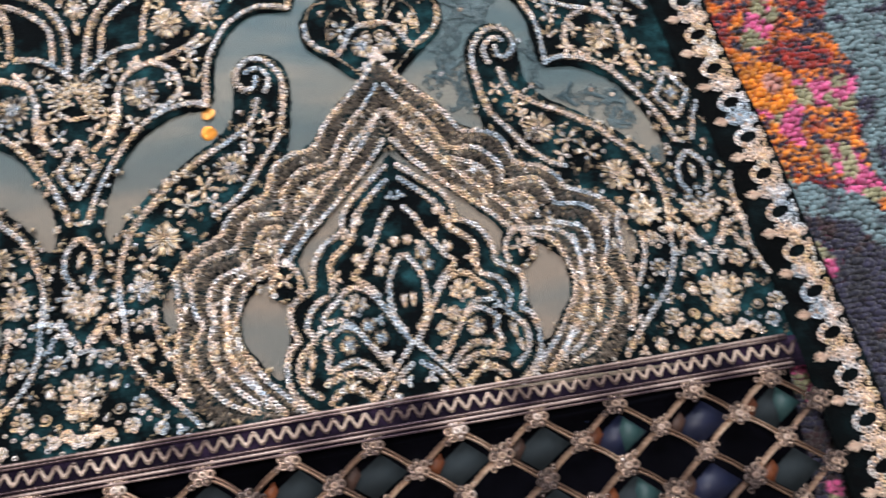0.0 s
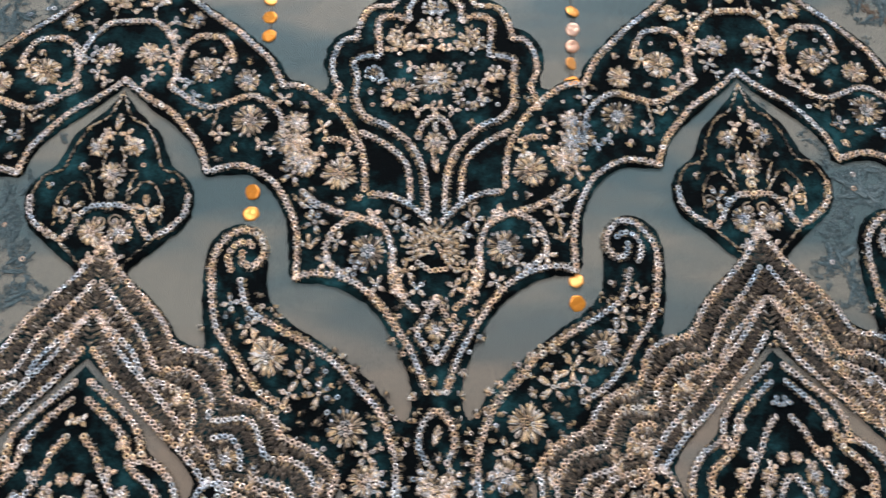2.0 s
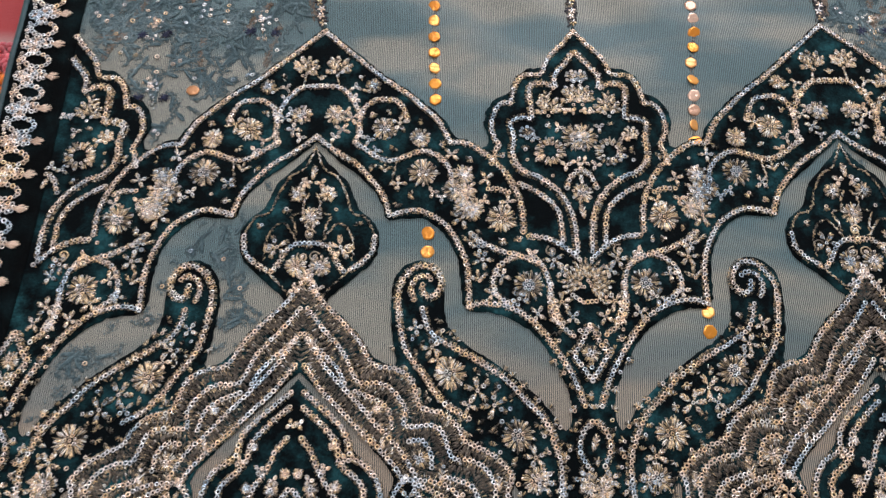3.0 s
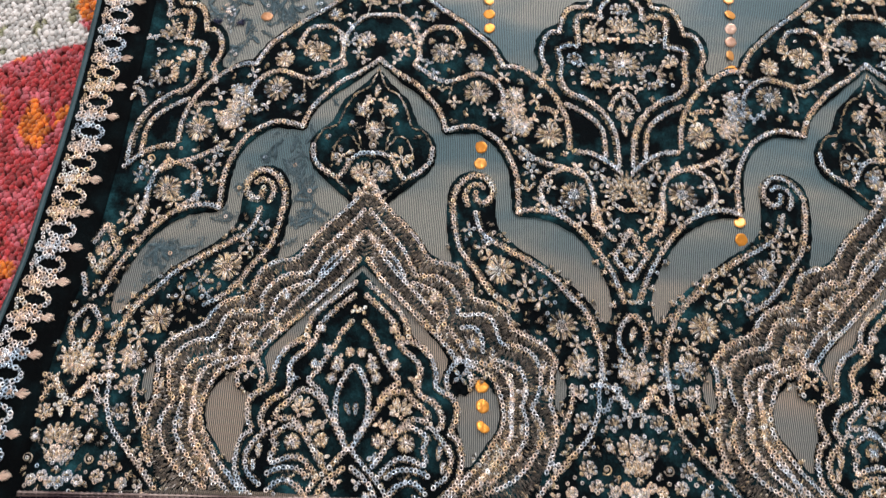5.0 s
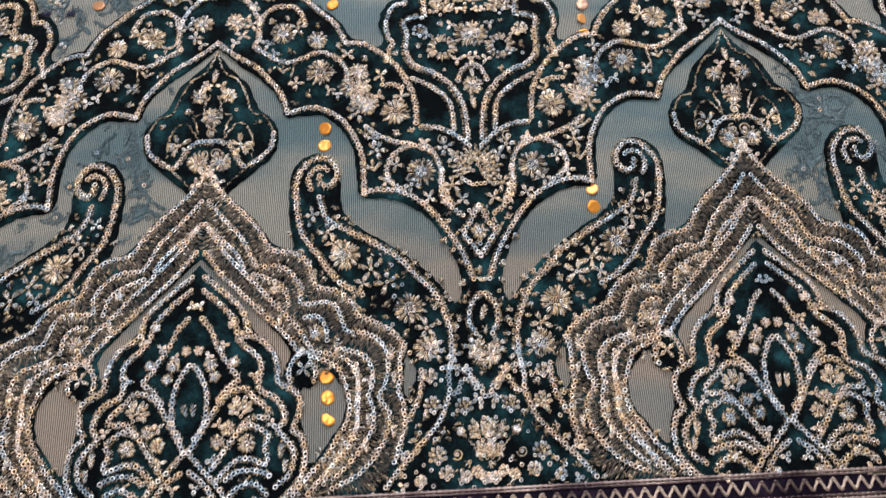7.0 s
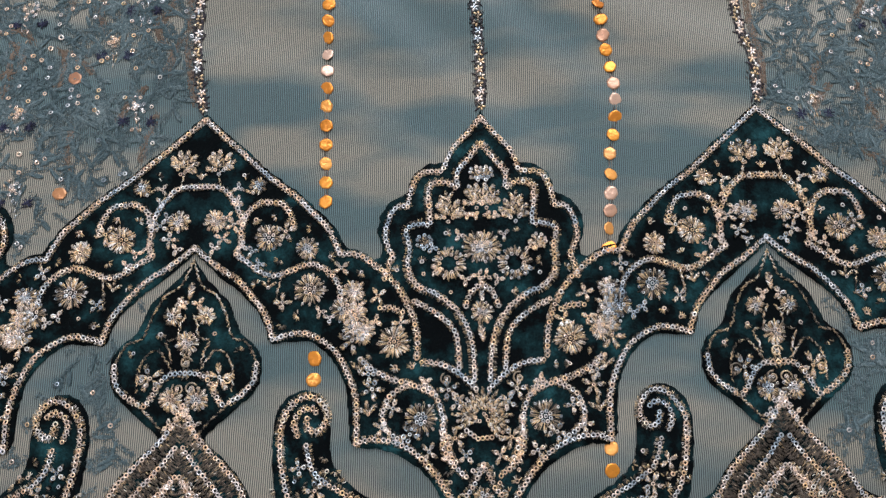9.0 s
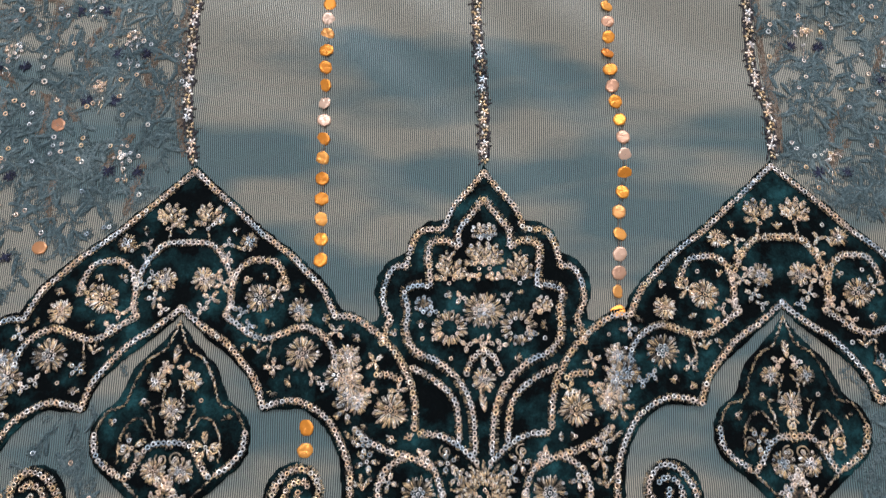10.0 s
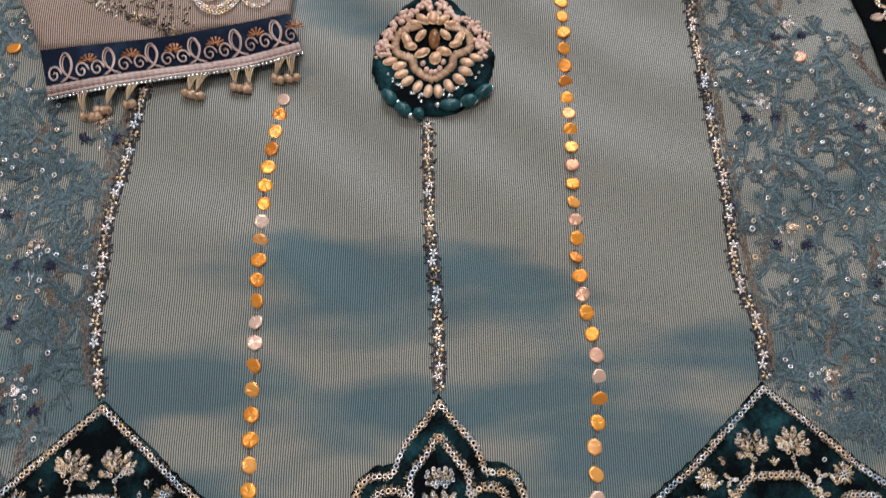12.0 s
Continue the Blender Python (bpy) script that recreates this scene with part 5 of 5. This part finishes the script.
# ---------------------------------------------------------------- the folded sleeve
def build_sleeve():
    root = tagged(new("folded_sleeve"), "brown striped organza sleeve end with navy scroll trim and beaded tassels", "sleeve")
    lift = 4 * MM
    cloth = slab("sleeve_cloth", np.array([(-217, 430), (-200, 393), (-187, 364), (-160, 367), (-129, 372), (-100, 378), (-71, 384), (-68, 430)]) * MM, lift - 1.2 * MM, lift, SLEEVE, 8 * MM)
    part("sleeve_cloth", cloth, root)
    up = [(-187, 364.5), (-160, 367.5), (-129, 371.5), (-100, 377.5), (-71.5, 384.5)]
    dn = [(-64.5, 363), (-97, 354.5), (-127, 348.5), (-155, 343.5), (-179, 338.5)]
    trim = part("trim", slab("trim", np.array(up + dn) * MM, lift - 1.5 * MM, lift + 1.2 * MM, NAVY, 6 * MM), root, "navy ribbon trim with copper and white scrolls")
    base, _h = smooth_line(np.array(dn[::-1], float), 1.0)
    topl, _h2 = smooth_line(np.array(up, float), 1.0)

    def at(u, v):
        """u along the trim 0..1, v from its lower edge 0..1"""
        a = np.array([np.interp(u, np.linspace(0, 1, len(base)), base[:, k]) for k in (0, 1)])
        b = np.array([np.interp(u, np.linspace(0, 1, len(topl)), topl[:, k]) for k in (0, 1)])
        return (a + (b - a) * v) * MM

    z = lift + 1.9 * MM
    edge = Pile()
    for v, r in ((0.03, 0.7), (0.085, 0.5), (0.13, 0.5), (0.175, 0.5), (0.21, 0.4)):
        cord(edge, [at(u, v) for u in np.linspace(0, 1, 24)], r * MM, z, 5, True)
    part("edge_cord", edge.mesh("edge_cord", PINKTH), trim)
    beads = Pile()
    for u in np.linspace(0, 1, 62):
        x, y = at(u, 0.0)
        v, f = ball(1.05 * MM, 1.1, 0.85, 0.8, 6, 4)
        beads.add(v + (x, y - 0.6 * MM, z - 0.6 * MM), f)
    part("picot_edge", beads.mesh("picot_edge", SILVER), trim)
    n = 6
    for i in range(n):
        u0 = (i + 0.55) / n
        w = 1 / n
        sc = Pile()
        loop = [at(u0 + w * a, b) for a, b in ((0.2, 0.25), (0.06, 0.3), (-0.1, 0.45), (-0.15, 0.64), (-0.06, 0.84), (0.06, 0.84), (0.13, 0.64), (0.07, 0.45), (-0.06, 0.3), (-0.2, 0.25))]
        mid = np.mean(loop, 0)
        for o in (1.0, 0.72):
            cord(sc, [tuple(mid + (np.array(q) - mid) * (o, 0.5 + 0.5 * o)) for q in loop], 0.42 * MM, z, 4)
        for s in (-1, 1):
            cx = u0 + s * 0.32 * w
            spiral = [at(cx + w * 0.17 * (1 - k / 13) * math.cos(s * k * 0.8), 0.43 + 0.2 * (1 - k / 13) * math.sin(k * 0.8)) for k in range(12)]
            cord(sc, spiral, 0.48 * MM, z, 4)
        part("scroll", sc.mesh("scroll", PINKTH), trim)
        lf = Pile()
        for k in range(7):
            a = math.pi / 2 + (k - 3) * 0.5
            x, y = at(u0 + 0.5 * w, 0.62)
            for q in range(4):
                stitch(lf, x + 2.4 * MM * math.cos(a), y + 2.4 * MM * math.sin(a), a + 0.1 * q, 4.2 * MM, 0.7 * MM, z - 0.5 * MM)
        part("copper_leaf", lf.mesh("copper_leaf", COPPER), trim)
    for i, u in enumerate((0.13, 0.25, 0.33, 0.56, 0.60, 0.72, 0.78, 0.91, 0.95)):
        x, y = at(u, 0.0)
        p = Pile()
        dx, dy = rng.uniform(-3, 2) * MM, -rng.uniform(7.5, 10.5) * MM
        for o in (-1.2, -0.4, 0.5, 1.3):
            cord(p, [(x + o * MM * 1.6, y + 0.5 * MM, z - 1 * MM), (x + dx * 0.4 + o * MM, y + dy * 0.5, z + 0.5 * MM), (x + dx, y + dy, z - 1.0 * MM)], 0.42 * MM, 0, 4)
        tassel = part("tassel", p.mesh("tassel", TASSEL), root)
        b = Pile()
        for k in range(3):
            v, f = ball(2.2 * MM, 1, 1, 1, 8, 5)
            b.add(v + (x + dx + rng.normal(0, 2.0) * MM, y + dy - rng.uniform(0, 2.2) * MM, 2.6 * MM), f)
        part("tassel_bead", b.mesh("tassel_bead", AMBERLT), tassel)
    hem = Pile()
    for y_o in (0, 2.6, 7.5, 10.0):
        pts = [(-121 + 4 * math.sin(k * 0.5) * 0 + (28 - y_o) * 0.5 * (1 - math.cos(k)), 408 - (24 - y_o) * math.sin(k)) for k in np.linspace(0, math.pi, 12)]
        xy, _h3 = smooth_line(np.array(pts) * MM, 1.8 * MM)
        for x, y in xy:
            ring(hem, x, y, lift + 1.4 * MM, 1.0)
    for k in np.linspace(0, math.pi, 10):
        ring(hem, (-88 - 7 * math.cos(k)) * MM, (396 - 8 * math.sin(k)) * MM, lift + 1.4 * MM, 1.0)
    part("sequin_scallop", hem.mesh("sequin_scallop", RING), root)
    spr = Pile()
    for k in range(260):
        u = rng.uniform(0, 1)
        w = 1.6 if rng.uniform() < 0.6 else 4.0
        ox = 10 if w > 2 else 0
        stitch(spr, (-170 + 45 * u + rng.normal(0, w) + ox) * MM, (394 - 20 * u + rng.normal(0, w) + ox * 0.6) * MM, rng.uniform(0, 3.1), 2.2 * MM, 0.6 * MM, lift + 0.3 * MM)
    part("sprig_embroidery", spr.mesh("sprig_embroidery", ZARI), root, kind="stuff")


PINKTH = island_metal("blush_cord", [(0.0, (0.26, 0.17, 0.16)), (0.5, (0.50, 0.36, 0.32)), (1.0, (0.76, 0.63, 0.58))], 0.4, 0.5, 0.2)
COPPER = island_metal("copper_thread", [(0.0, (0.28, 0.11, 0.05)), (1.0, (0.58, 0.28, 0.14))], 0.35, 0.7, 0.2)
TASSEL = island_metal("tassel_thread", [(0.0, (0.30, 0.20, 0.11)), (1.0, (0.60, 0.46, 0.30))], 0.4, 0.4, 0.2)
AMBERLT = plain("brown_glass_bead", (0.46, 0.30, 0.19), 0.12, 0.1, 500.0, 0.5)

build_body()
build_velvet()
for _name, (_pts, _side, _len) in LINES.items():
    build_chain(_name, _pts, _side, _len)
build_flowers()
build_filler()
build_satin()
build_discs()
build_lace()
build_sides()
for _s in (-1, 1):
    build_side_border(_s)
build_hem()
build_net()
build_ornament()
build_sleeve()
